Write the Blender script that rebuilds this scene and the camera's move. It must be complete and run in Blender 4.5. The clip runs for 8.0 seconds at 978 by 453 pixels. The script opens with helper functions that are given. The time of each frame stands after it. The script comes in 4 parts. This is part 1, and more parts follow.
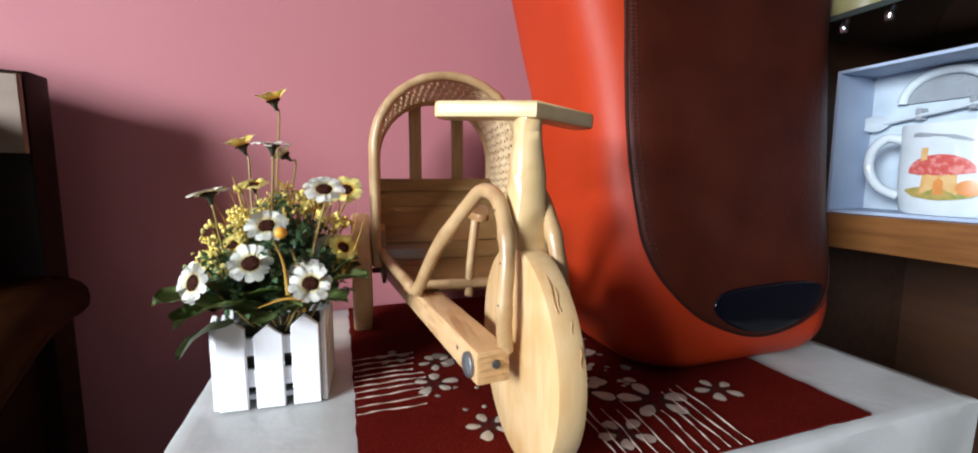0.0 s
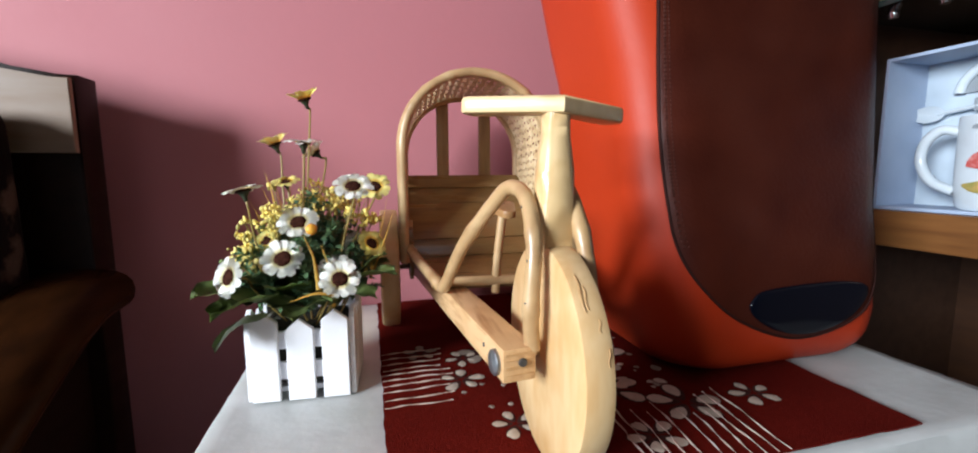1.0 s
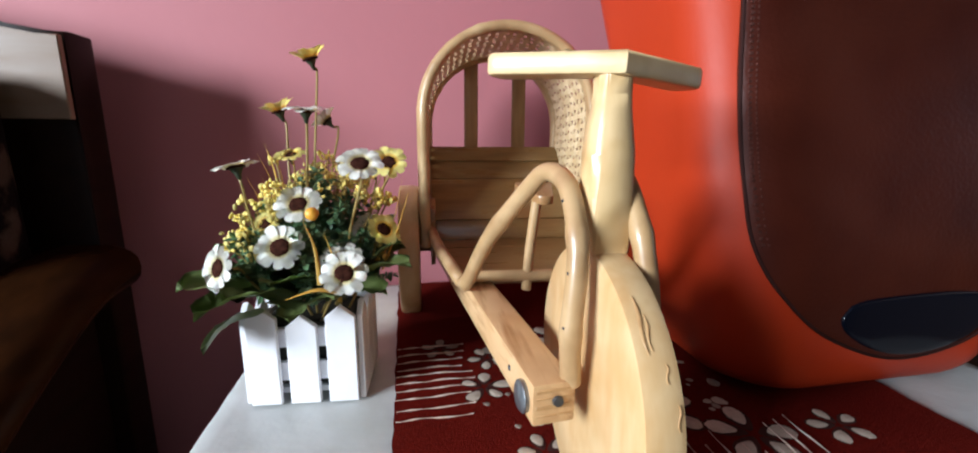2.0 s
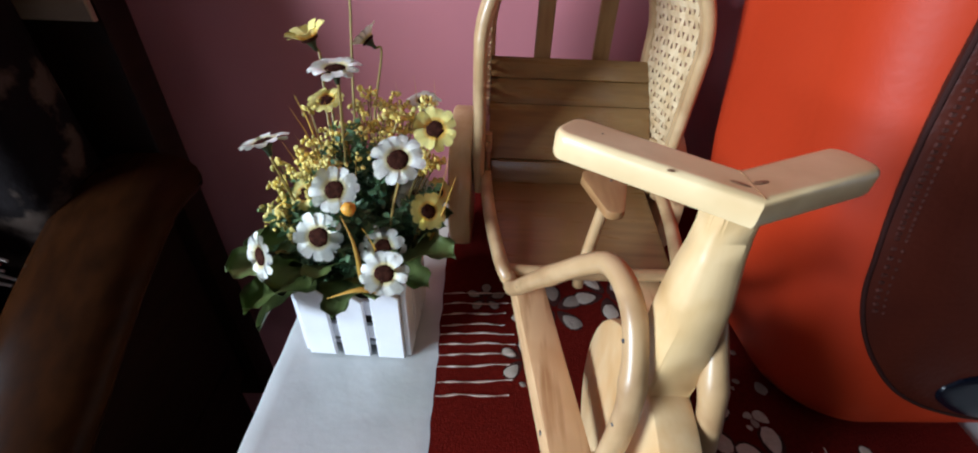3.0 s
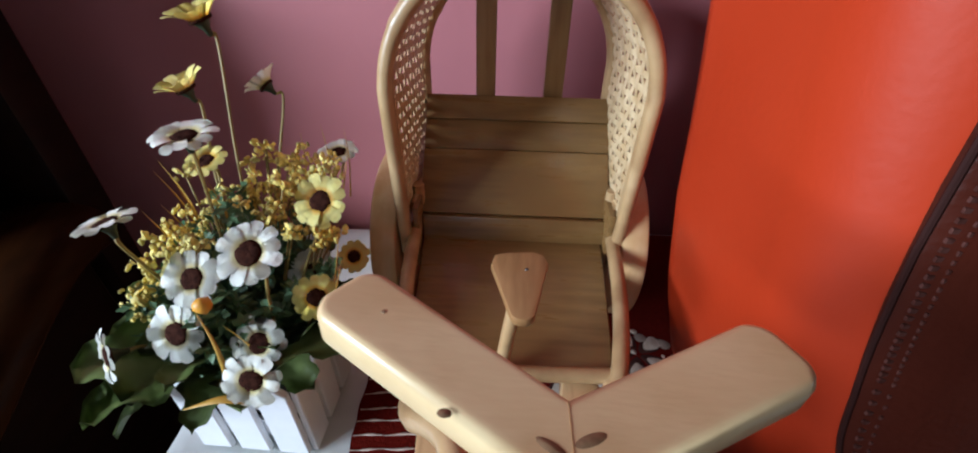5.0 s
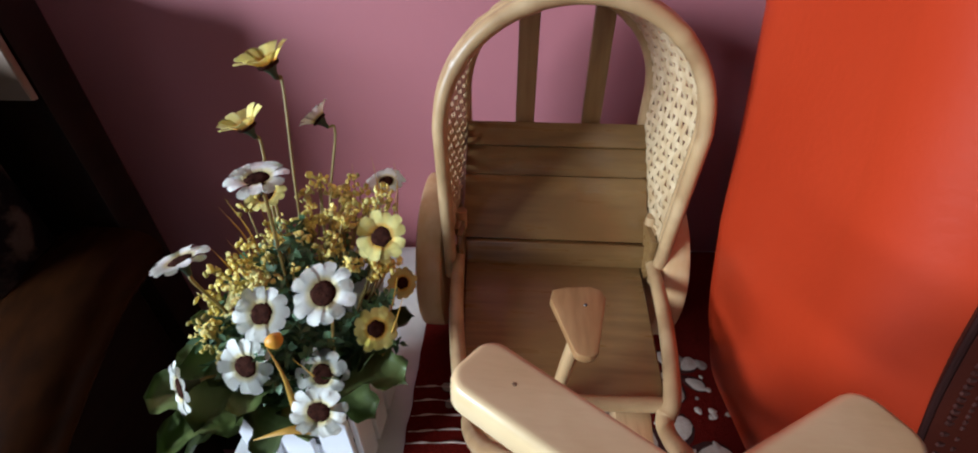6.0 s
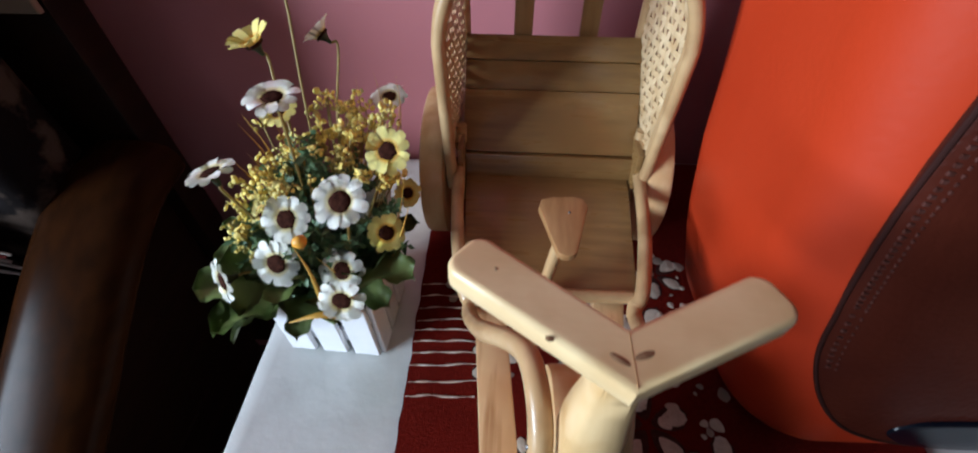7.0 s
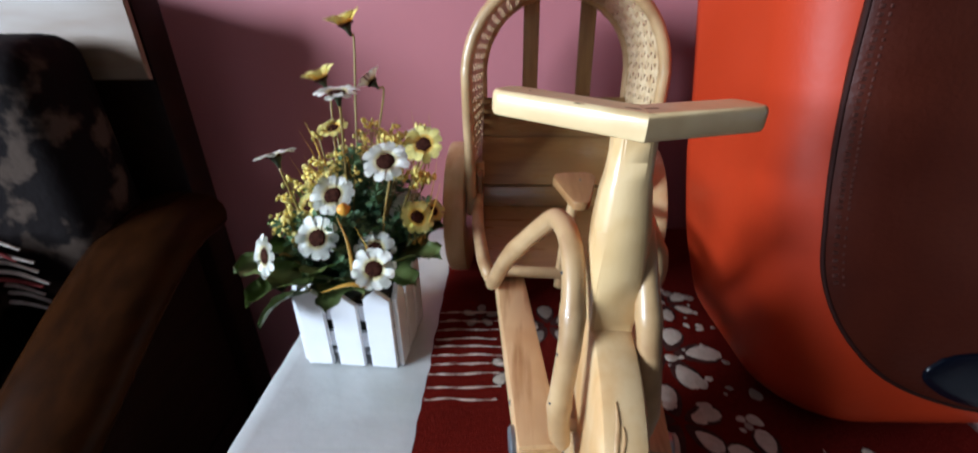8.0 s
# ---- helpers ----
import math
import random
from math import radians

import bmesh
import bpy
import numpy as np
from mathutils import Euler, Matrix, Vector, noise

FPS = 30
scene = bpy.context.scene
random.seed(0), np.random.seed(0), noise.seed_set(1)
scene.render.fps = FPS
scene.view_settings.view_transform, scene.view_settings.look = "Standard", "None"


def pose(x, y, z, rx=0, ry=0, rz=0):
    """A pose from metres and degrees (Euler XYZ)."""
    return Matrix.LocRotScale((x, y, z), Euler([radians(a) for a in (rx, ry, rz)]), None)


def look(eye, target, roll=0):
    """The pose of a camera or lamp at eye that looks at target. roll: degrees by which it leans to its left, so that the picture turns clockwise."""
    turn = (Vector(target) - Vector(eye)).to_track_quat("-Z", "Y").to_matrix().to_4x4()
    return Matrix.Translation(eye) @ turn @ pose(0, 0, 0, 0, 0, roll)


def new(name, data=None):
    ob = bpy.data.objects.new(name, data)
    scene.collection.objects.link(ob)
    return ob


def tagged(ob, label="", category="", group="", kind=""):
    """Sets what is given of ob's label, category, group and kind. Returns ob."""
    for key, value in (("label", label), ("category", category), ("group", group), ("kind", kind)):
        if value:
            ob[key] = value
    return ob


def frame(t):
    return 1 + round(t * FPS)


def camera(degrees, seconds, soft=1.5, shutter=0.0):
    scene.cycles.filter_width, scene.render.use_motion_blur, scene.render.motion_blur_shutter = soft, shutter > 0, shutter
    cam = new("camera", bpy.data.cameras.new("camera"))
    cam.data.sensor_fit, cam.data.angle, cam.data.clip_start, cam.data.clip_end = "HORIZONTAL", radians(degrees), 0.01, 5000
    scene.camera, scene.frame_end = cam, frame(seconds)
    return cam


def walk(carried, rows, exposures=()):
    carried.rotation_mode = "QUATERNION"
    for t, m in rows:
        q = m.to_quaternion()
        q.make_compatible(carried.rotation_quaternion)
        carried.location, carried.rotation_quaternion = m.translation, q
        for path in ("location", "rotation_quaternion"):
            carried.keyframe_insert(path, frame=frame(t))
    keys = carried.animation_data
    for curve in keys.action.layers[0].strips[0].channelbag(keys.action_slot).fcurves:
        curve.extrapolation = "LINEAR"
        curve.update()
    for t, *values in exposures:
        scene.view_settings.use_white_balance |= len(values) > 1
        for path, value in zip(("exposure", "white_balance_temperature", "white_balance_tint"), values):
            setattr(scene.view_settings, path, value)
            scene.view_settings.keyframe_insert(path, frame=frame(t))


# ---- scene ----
cam = camera(95.5, 8.0, 1.9, 0.25)
PATH = [
    (0, (0.0590, 0.0140, 0.1720), (0.690, 1.897, -0.060), 0.1),
    (0.5, (0.0620, 0.0140, 0.1710), (0.640, 1.915, -0.057), -0.1),
    (1, (0.0600, 0.0160, 0.1720), (0.573, 1.933, -0.076), -0.2),
    (1.5, (0.0690, 0.0350, 0.1650), (0.465, 1.980, -0.080), -0.5),
    (1.7, (0.0720, 0.0478, 0.1580), (0.463, 1.996, -0.066), -0.6),
    (2.8, (0.0864, 0.1381, 0.2740), (0.221, 1.754, -0.895), 3.2),
    (3, (0.0890, 0.1500, 0.2730), (0.158, 1.767, -0.901), 2.5),
    (3.5, (0.1050, 0.1780, 0.2730), (0.142, 1.787, -0.914), 2.3),
    (4, (0.1320, 0.1890, 0.2810), (0.155, 1.787, -0.922), 2.2),
    (4.5, (0.1550, 0.2050, 0.2800), (0.154, 1.801, -0.925), 1.6),
    (5, (0.1510, 0.2170, 0.2840), (0.149, 1.834, -0.892), 1.1),
    (5.2, (0.1434, 0.2168, 0.2860), (0.161, 1.870, -0.837), 1.6),
    (6.3, (0.1221, 0.2218, 0.3170), (0.078, 1.784, -0.924), -0.1),
    (6.5, (0.1210, 0.2190, 0.3260), (0.091, 1.704, -1.013), 0.5),
    (7, (0.1300, 0.2010, 0.3200), (0.086, 1.557, -1.149), -0.2),
    (7.5, (0.1230, 0.1370, 0.2960), (0.087, 1.550, -1.119), -0.2),
    (8, (0.1180, 0.1040, 0.2430), (0.066, 1.903, -0.631), -0.7),
]
EXPOSURES = [(0.0, 0.0, 6500, 12), (1.7, 0.0, 6400, 12), (2.8, -0.22, 5800, 9), (3.5, -0.27, 5800, 9), (6.5, -0.30, 5800, 9), (8.0, -0.22, 5800, 9)]
walk(cam, [(t, look(eye, target, roll)) for t, eye, target, roll in PATH], EXPOSURES)

# ---------------------------------------------------------------- light
WINDOW_POWER, FRONT_POWER = 205.0, 3.0
world = bpy.data.worlds.new("sky")
scene.world = world
world.use_nodes = True
wn = world.node_tree
sky = wn.nodes.new("ShaderNodeTexSky")
sky.sky_type = "NISHITA"
sky.sun_disc = False
sky.sun_elevation, sky.sun_rotation = radians(40), radians(100)
wn.links.new(sky.outputs[0], wn.nodes["Background"].inputs[0])
wn.nodes["Background"].inputs[1].default_value = 0.05

lamp = bpy.data.lights.new("window_daylight", "AREA")
lamp.shape, lamp.size, lamp.size_y = "RECTANGLE", 1.25, 0.85
lamp.energy, lamp.color = WINDOW_POWER, (0.84, 0.93, 1.0)
lamp_ob = new("window_daylight", lamp)
lamp_ob.matrix_world = look((-2.42, -1.02, 0.80), (0.1, 0.35, 0.15))
# weak fill added for soft light from the front; its window is assumed
lamp2 = bpy.data.lights.new("front_fill", "AREA")
lamp2.shape, lamp2.size, lamp2.size_y = "RECTANGLE", 1.1, 0.9
lamp2.energy, lamp2.color = FRONT_POWER, (0.88, 0.95, 1.0)
lamp2_ob = new("front_fill", lamp2)
lamp2_ob.matrix_world = look((-0.35, -2.56, 0.9), (0.1, 0.35, 0.15))


# ---------------------------------------------------------------- materials
def mat(name, colour, rough=0.6, metal=0.0, second=None, scale=30.0, stretch=(1, 1, 1), mix=(0.35, 0.7),
        bump=0.0, bump_scale=200.0, detail=6.0, spec=0.5, coat=0.0, sheen=0.0, third=None, third_scale=6.0,
        vary=0.0, rough_vary=0.1):
    m = bpy.data.materials.new(name)
    m.use_nodes = True
    nt = m.node_tree
    b = nt.nodes["Principled BSDF"]
    b.inputs["Metallic"].default_value = metal
    b.inputs["Specular IOR Level"].default_value = spec
    b.inputs["Coat Weight"].default_value = coat
    b.inputs["Sheen Weight"].default_value = sheen
    tc = nt.nodes.new("ShaderNodeTexCoord")
    mp = nt.nodes.new("ShaderNodeMapping")
    mp.inputs["Scale"].default_value = stretch
    nt.links.new(tc.outputs["Object"], mp.inputs[0])
    n1 = nt.nodes.new("ShaderNodeTexNoise")
    n1.inputs["Scale"].default_value = scale
    n1.inputs["Detail"].default_value = detail
    nt.links.new(mp.outputs[0], n1.inputs["Vector"])
    r1 = nt.nodes.new("ShaderNodeValToRGB")
    r1.color_ramp.elements[0].position, r1.color_ramp.elements[1].position = mix
    r1.color_ramp.elements[0].color = (*colour, 1)
    r1.color_ramp.elements[1].color = (*(second or tuple(c * 0.85 for c in colour)), 1)
    nt.links.new(n1.outputs["Fac"], r1.inputs[0])
    out = r1.outputs[0]
    if third:
        n2 = nt.nodes.new("ShaderNodeTexNoise")
        n2.inputs["Scale"].default_value = third_scale
        n2.inputs["Detail"].default_value = 3.0
        nt.links.new(tc.outputs["Object"], n2.inputs["Vector"])
        r2 = nt.nodes.new("ShaderNodeMapRange")
        r2.inputs[1].default_value, r2.inputs[2].default_value = 0.48, 0.68
        nt.links.new(n2.outputs["Fac"], r2.inputs[0])
        mx = nt.nodes.new("ShaderNodeMixRGB")
        nt.links.new(r2.outputs[0], mx.inputs[0])
        nt.links.new(out, mx.inputs[1])
        mx.inputs[2].default_value = (*third, 1)
        out = mx.outputs[0]
    if vary:
        oi = nt.nodes.new("ShaderNodeObjectInfo")
        mr = nt.nodes.new("ShaderNodeMapRange")
        mr.inputs[3].default_value, mr.inputs[4].default_value = 1 - vary, 1 + vary
        nt.links.new(oi.outputs["Random"], mr.inputs[0])
        hs = nt.nodes.new("ShaderNodeHueSaturation")
        nt.links.new(mr.outputs[0], hs.inputs["Value"])
        nt.links.new(out, hs.inputs["Color"])
        out = hs.outputs[0]
    nt.links.new(out, b.inputs["Base Color"])
    rr = nt.nodes.new("ShaderNodeMapRange")
    rr.inputs[3].default_value, rr.inputs[4].default_value = max(0.03, rough - rough_vary), min(1, rough + rough_vary)
    nt.links.new(n1.outputs["Fac"], rr.inputs[0])
    nt.links.new(rr.outputs[0], b.inputs["Roughness"])
    if bump:
        n3 = nt.nodes.new("ShaderNodeTexNoise")
        n3.inputs["Scale"].default_value = bump_scale
        n3.inputs["Detail"].default_value = 4.0
        nt.links.new(mp.outputs[0], n3.inputs["Vector"])
        bp = nt.nodes.new("ShaderNodeBump")
        bp.inputs["Strength"].default_value = bump
        bp.inputs["Distance"].default_value = 0.001
        nt.links.new(n3.outputs["Fac"], bp.inputs["Height"])
        nt.links.new(bp.outputs[0], b.inputs["Normal"])
    return m


def petal_mat(name, inner, outer, radius):
    """Petals whose colour runs from the throat to the tip."""
    m = mat(name, outer, 0.55, second=tuple(c * 0.93 for c in outer), scale=120, bump=0.25, bump_scale=500)
    nt = m.node_tree
    b = nt.nodes["Principled BSDF"]
    old = b.inputs["Base Color"].links[0].from_socket
    tc = nt.nodes.new("ShaderNodeTexCoord")
    ln = nt.nodes.new("ShaderNodeVectorMath")
    ln.operation = "LENGTH"
    nt.links.new(tc.outputs["Object"], ln.inputs[0])
    mr = nt.nodes.new("ShaderNodeMapRange")
    mr.inputs[1].default_value, mr.inputs[2].default_value = radius * 0.40, radius * 0.62
    nt.links.new(ln.outputs["Value"], mr.inputs[0])
    mx = nt.nodes.new("ShaderNodeMixRGB")
    nt.links.new(mr.outputs[0], mx.inputs[0])
    mx.inputs[1].default_value = (*inner, 1)
    nt.links.new(old, mx.inputs[2])
    nt.links.new(mx.outputs[0], b.inputs["Base Color"])
    b.inputs["Subsurface Weight"].default_value = 0.15
    b.inputs["Subsurface Radius"].default_value = (0.004, 0.004, 0.003)
    tr = nt.nodes.new("ShaderNodeBsdfTranslucent")      # thin silk lets light through
    nt.links.new(mx.outputs[0], tr.inputs[0])
    ms = nt.nodes.new("ShaderNodeMixShader")
    ms.inputs[0].default_value = 0.15
    nt.links.new(b.outputs[0], ms.inputs[1])
    nt.links.new(tr.outputs[0], ms.inputs[2])
    nt.links.new(ms.outputs[0], nt.nodes["Material Output"].inputs[0])
    return m


M_wall = mat("pink_wall_paint", (0.47, 0.165, 0.178), 0.7, second=(0.44, 0.152, 0.165), scale=7, bump=0.25, bump_scale=90,
             third=(0.45, 0.157, 0.172), third_scale=2)
# unseen walls and ceiling get dark colours to limit bounced light
M_room = mat("low_bounce_wall_paint", (0.085, 0.06, 0.06), 0.8, scale=5, bump=0.2, bump_scale=90)
M_ceiling = mat("low_bounce_ceiling_paint", (0.14, 0.14, 0.14), 0.8, scale=5)
M_floor = mat("dark_floor_tile", (0.04, 0.024, 0.02), 0.5, second=(0.03, 0.018, 0.014), scale=9)
M_table = mat("white_table_cover", (0.48, 0.49, 0.475), 0.4, second=(0.56, 0.57, 0.555), scale=24, mix=(0.3, 0.62), bump=0.25,
              bump_scale=140, third=(0.47, 0.48, 0.455), third_scale=17)
M_tableleg = mat("white_painted_wood", (0.6, 0.58, 0.54), 0.5, scale=20)
M_cloth = mat("red_woven_cotton", (0.088, 0.006, 0.0038), 0.95, second=(0.120, 0.009, 0.0055), scale=420, bump=0.9, bump_scale=900,
              third=(0.10, 0.007, 0.0045), third_scale=25, sheen=0.0, spec=0.03)
M_petal_a = mat("cream_applique", (0.54, 0.46, 0.37), 0.9, second=(0.44, 0.36, 0.28), scale=200, bump=0.5, bump_scale=700, vary=0.12)
M_petal_b = mat("taupe_applique", (0.30, 0.24, 0.19), 0.85, second=(0.25, 0.19, 0.15), scale=200, bump=0.5, bump_scale=700, vary=0.15)
M_outline = mat("dark_stitched_edging", (0.035, 0.012, 0.010), 0.9, second=(0.06, 0.02, 0.015), scale=300, bump=0.4, spec=0.15)
M_thread = mat("cream_thread", (0.60, 0.47, 0.39), 0.85, second=(0.40, 0.24, 0.18), scale=160, bump=0.5)
M_pine = mat("pale_pine", (0.66, 0.46, 0.24), 0.4, second=(0.56, 0.32, 0.125), scale=16, stretch=(1.0, 5, 5), mix=(0.4, 0.75),
             bump=0.08, bump_scale=120, third=(0.55, 0.32, 0.125), third_scale=24, coat=0.15)
M_pine_y = mat("pale_pine_lengthwise", (0.60, 0.38, 0.19), 0.42, second=(0.37, 0.19, 0.075), scale=26, stretch=(8, 0.7, 8), mix=(0.47, 0.68),
               bump=0.08, bump_scale=120, third=(0.53, 0.31, 0.14), third_scale=24, coat=0.15)
M_pine_top = mat("bleached_pine", (0.79, 0.60, 0.33), 0.36, second=(0.71, 0.50, 0.255), scale=14, stretch=(1, 4, 4), mix=(0.42, 0.8),
                 bump=0.08, bump_scale=120, third=(0.67, 0.47, 0.235), third_scale=40, coat=0.2)
M_pine_stem = mat("pine_stem", (0.70, 0.50, 0.26), 0.36, second=(0.65, 0.43, 0.19), scale=18, stretch=(4, 4, 0.8), mix=(0.4, 0.75),
                  bump=0.08, bump_scale=120, third=(0.57, 0.35, 0.14), third_scale=34, coat=0.25)
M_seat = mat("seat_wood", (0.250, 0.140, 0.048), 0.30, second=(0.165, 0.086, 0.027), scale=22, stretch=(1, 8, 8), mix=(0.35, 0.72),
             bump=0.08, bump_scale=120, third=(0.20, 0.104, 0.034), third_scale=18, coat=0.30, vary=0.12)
M_saddle = mat("orange_brown_wood", (0.37, 0.20, 0.08), 0.38, second=(0.27, 0.135, 0.05), scale=26, stretch=(8, 0.7, 8), bump=0.1, coat=0.2)
M_slat = mat("slat_wood", (0.28, 0.155, 0.06), 0.45, second=(0.20, 0.10, 0.035), scale=22, stretch=(8, 8, 1), bump=0.2)
M_rattan = mat("varnished_rattan", (0.45, 0.285, 0.135), 0.36, second=(0.27, 0.145, 0.062), scale=45, mix=(0.45, 0.8), bump=0.15,
               bump_scale=160, coat=0.2, third=(0.52, 0.35, 0.18), third_scale=30)
M_cane = mat("woven_cane", (0.68, 0.52, 0.31), 0.4, second=(0.50, 0.33, 0.16), scale=90, bump=0.2, coat=0.2)
M_grain = mat("brown_grain_streak", (0.50, 0.30, 0.13), 0.5, second=(0.40, 0.215, 0.085), scale=200)
M_knot = mat("dark_wood_knot", (0.16, 0.085, 0.04), 0.5, second=(0.30, 0.18, 0.09), scale=300)
M_steel = mat("grey_steel", (0.36, 0.38, 0.40), 0.35, 0.9, second=(0.28, 0.3, 0.32), scale=80)
M_darkmetal = mat("dark_screw", (0.10, 0.10, 0.10), 0.45, 0.7, scale=80)
M_white = mat("white_lacquered_wood", (0.80, 0.80, 0.82), 0.45, second=(0.75, 0.75, 0.78), scale=50, bump=0.1, vary=0.04)
M_soil = mat("dark_foam", (0.03, 0.03, 0.02), 0.9, second=(0.05, 0.045, 0.03), scale=200, bump=1.0)
M_leaf = mat("green_silk_leaf", (0.12, 0.17, 0.042), 0.5, second=(0.17, 0.22, 0.07), scale=60, bump=0.3, bump_scale=300, vary=0.3)
M_fern = mat("green_fern", (0.06, 0.15, 0.075), 0.5, second=(0.15, 0.24, 0.10), scale=90)
M_stem = mat("stem_green_tan", (0.32, 0.22, 0.06), 0.55, second=(0.22, 0.16, 0.04), scale=60)
M_straw = mat("yellow_straw", (0.62, 0.37, 0.055), 0.5, second=(0.50, 0.27, 0.04), scale=60, vary=0.1)
M_bead = mat("yellow_buds", (0.80, 0.62, 0.14), 0.6, second=(0.66, 0.58, 0.20), scale=60, vary=0.1)
nt_ = M_bead.node_tree
gi_ = nt_.nodes.new("ShaderNodeNewGeometry")
hs_ = nt_.nodes.new("ShaderNodeHueSaturation")
mr_ = nt_.nodes.new("ShaderNodeMapRange")
mr_.inputs[3].default_value, mr_.inputs[4].default_value = 0.55, 1.35
nt_.links.new(gi_.outputs["Random Per Island"], mr_.inputs[0])
nt_.links.new(mr_.outputs[0], hs_.inputs["Value"])
nt_.links.new(nt_.nodes["Principled BSDF"].inputs["Base Color"].links[0].from_socket, hs_.inputs["Color"])
nt_.links.new(hs_.outputs[0], nt_.nodes["Principled BSDF"].inputs["Base Color"])
M_bud = mat("orange_bud", (0.75, 0.33, 0.03), 0.5, second=(0.8, 0.45, 0.05), scale=60)
M_calyx = mat("calyx", (0.035, 0.045, 0.02), 0.6, scale=90)
M_heart = mat("brown_flower_centre", (0.050, 0.016, 0.009), 0.95, second=(0.018, 0.005, 0.003), scale=500, bump=0.5, bump_scale=900, spec=0.08)
M_white_petal = petal_mat("white_petal", (0.78, 0.66, 0.26), (0.98, 0.98, 0.90), 0.0138)
M_yellow_petal = petal_mat("yellow_petal", (0.85, 0.50, 0.04), (0.96, 0.87, 0.33), 0.0138)
M_leather = mat("orange_red_leather", (0.395, 0.033, 0.0075), 0.46, second=(0.355, 0.028, 0.0062), scale=14, bump=0.12, bump_scale=260,
                third=(0.41, 0.036, 0.0082), third_scale=7, spec=0.20)
M_leather_b = mat("dark_brown_leather", (0.050, 0.0096, 0.0050), 0.42, second=(0.036, 0.0066, 0.0038), scale=20, bump=0.4, bump_scale=320,
                  third=(0.062, 0.0145, 0.0085), third_scale=6, spec=0.08)
M_piping = mat("dark_piping", (0.028, 0.008, 0.006), 0.6, scale=100, spec=0.15)
M_zip = mat("zip_teeth", (0.10, 0.038, 0.030), 0.4, 0.2, second=(0.06, 0.018, 0.013), scale=400, mix=(0.45, 0.6))
M_gloss = mat("black_glossy_patch", (0.003, 0.004, 0.008), 0.20, scale=30, spec=0.16)
M_sofawood = mat("polished_brown_wood", (0.012, 0.0042, 0.0018), 0.40, second=(0.007, 0.0023, 0.0010), scale=14, stretch=(6, 1, 6), bump=0.1,
                 spec=0.12)
M_sofaarm = mat("glossy_brown_wood", (0.024, 0.0078, 0.0024), 0.24, second=(0.013, 0.0045, 0.0016), scale=14, stretch=(6, 1, 6), bump=0.03, spec=0.02, rough_vary=0.05)
M_sofapanel = mat("light_wood_panel", (0.21, 0.145, 0.100), 0.45, second=(0.18, 0.105, 0.055), scale=10, stretch=(1, 6, 6), bump=0.1)
M_fabric = mat("dark_floral_fabric", (0.0045, 0.0022, 0.0022), 0.9, second=(0.060, 0.041, 0.031), scale=30, mix=(0.52, 0.61), bump=0.9,
               bump_scale=120, third=(0.008, 0.003, 0.003), third_scale=9, spec=0.1)
M_fringe = mat("cream_fringe", (0.55, 0.49, 0.43), 0.9, second=(0.42, 0.32, 0.27), scale=90, bump=0.4)
M_fringe_red = mat("red_fringe", (0.28, 0.035, 0.03), 0.9, second=(0.20, 0.02, 0.02), scale=90, bump=0.4)
M_cab = mat("brown_cabinet_wood", (0.052, 0.021, 0.009), 0.4, second=(0.034, 0.013, 0.006), scale=10, stretch=(6, 1, 6), bump=0.1)
M_shelf = mat("amber_shelf_wood", (0.21, 0.088, 0.026), 0.4, second=(0.13, 0.048, 0.013), scale=16, stretch=(8, 0.7, 8), bump=0.15)
# cool blue tint put into the whites of the mug set
M_card = mat("blue_tinted_card", (0.38, 0.46, 0.60), 0.5, second=(0.34, 0.42, 0.56), scale=30)
M_tray = mat("blue_tinted_tray", (0.52, 0.61, 0.69), 0.35, scale=30)
M_china = mat("blue_tinted_china", (0.60, 0.67, 0.72), 0.12, scale=30, coat=0.3, rough_vary=0.03)
M_greydec = mat("grey_decal", (0.28, 0.31, 0.34), 0.3, scale=60)
M_capred = mat("red_decal", (0.50, 0.09, 0.08), 0.3, second=(0.60, 0.22, 0.20), scale=160, mix=(0.5, 0.6))
M_housedec = mat("ochre_decal", (0.62, 0.42, 0.20), 0.3, second=(0.55, 0.30, 0.10), scale=120)
M_greendec = mat("olive_decal", (0.24, 0.25, 0.07), 0.3, second=(0.45, 0.30, 0.10), scale=120)
M_orangedec = mat("orange_decal", (0.60, 0.24, 0.07), 0.3, scale=120)
M_olive = mat("olive_tin", (0.22, 0.20, 0.09), 0.4, scale=40)
M_chrome = mat("chrome", (0.75, 0.77, 0.8), 0.12, 1.0, scale=40, rough_vary=0.02)
M_glass_dark = mat("smoked_glass", (0.02, 0.04, 0.035), 0.1, scale=20, spec=0.6)
M_blue = mat("blue_plastic", (0.02, 0.16, 0.62), 0.4, scale=100)
M_frame = mat("window_frame_paint", (0.6, 0.57, 0.5), 0.5, scale=20)


# ---------------------------------------------------------------- mesh helpers
def part(name, bm, material, parent=None, label="", smooth=True):
    me = bpy.data.meshes.new(name)
    bmesh.ops.recalc_face_normals(bm, faces=bm.faces)
    bm.to_mesh(me)
    bm.free()
    me.materials.append(material)
    if smooth:
        for p in me.polygons:
            p.use_smooth = True
        me.set_sharp_from_angle(angle=radians(42))
    ob = new(name, me)
    if parent:
        ob.parent = parent
    if label:
        ob["label"] = label
    return ob


def thing(name, label, category, m=None, group=""):
    ob = new(name)
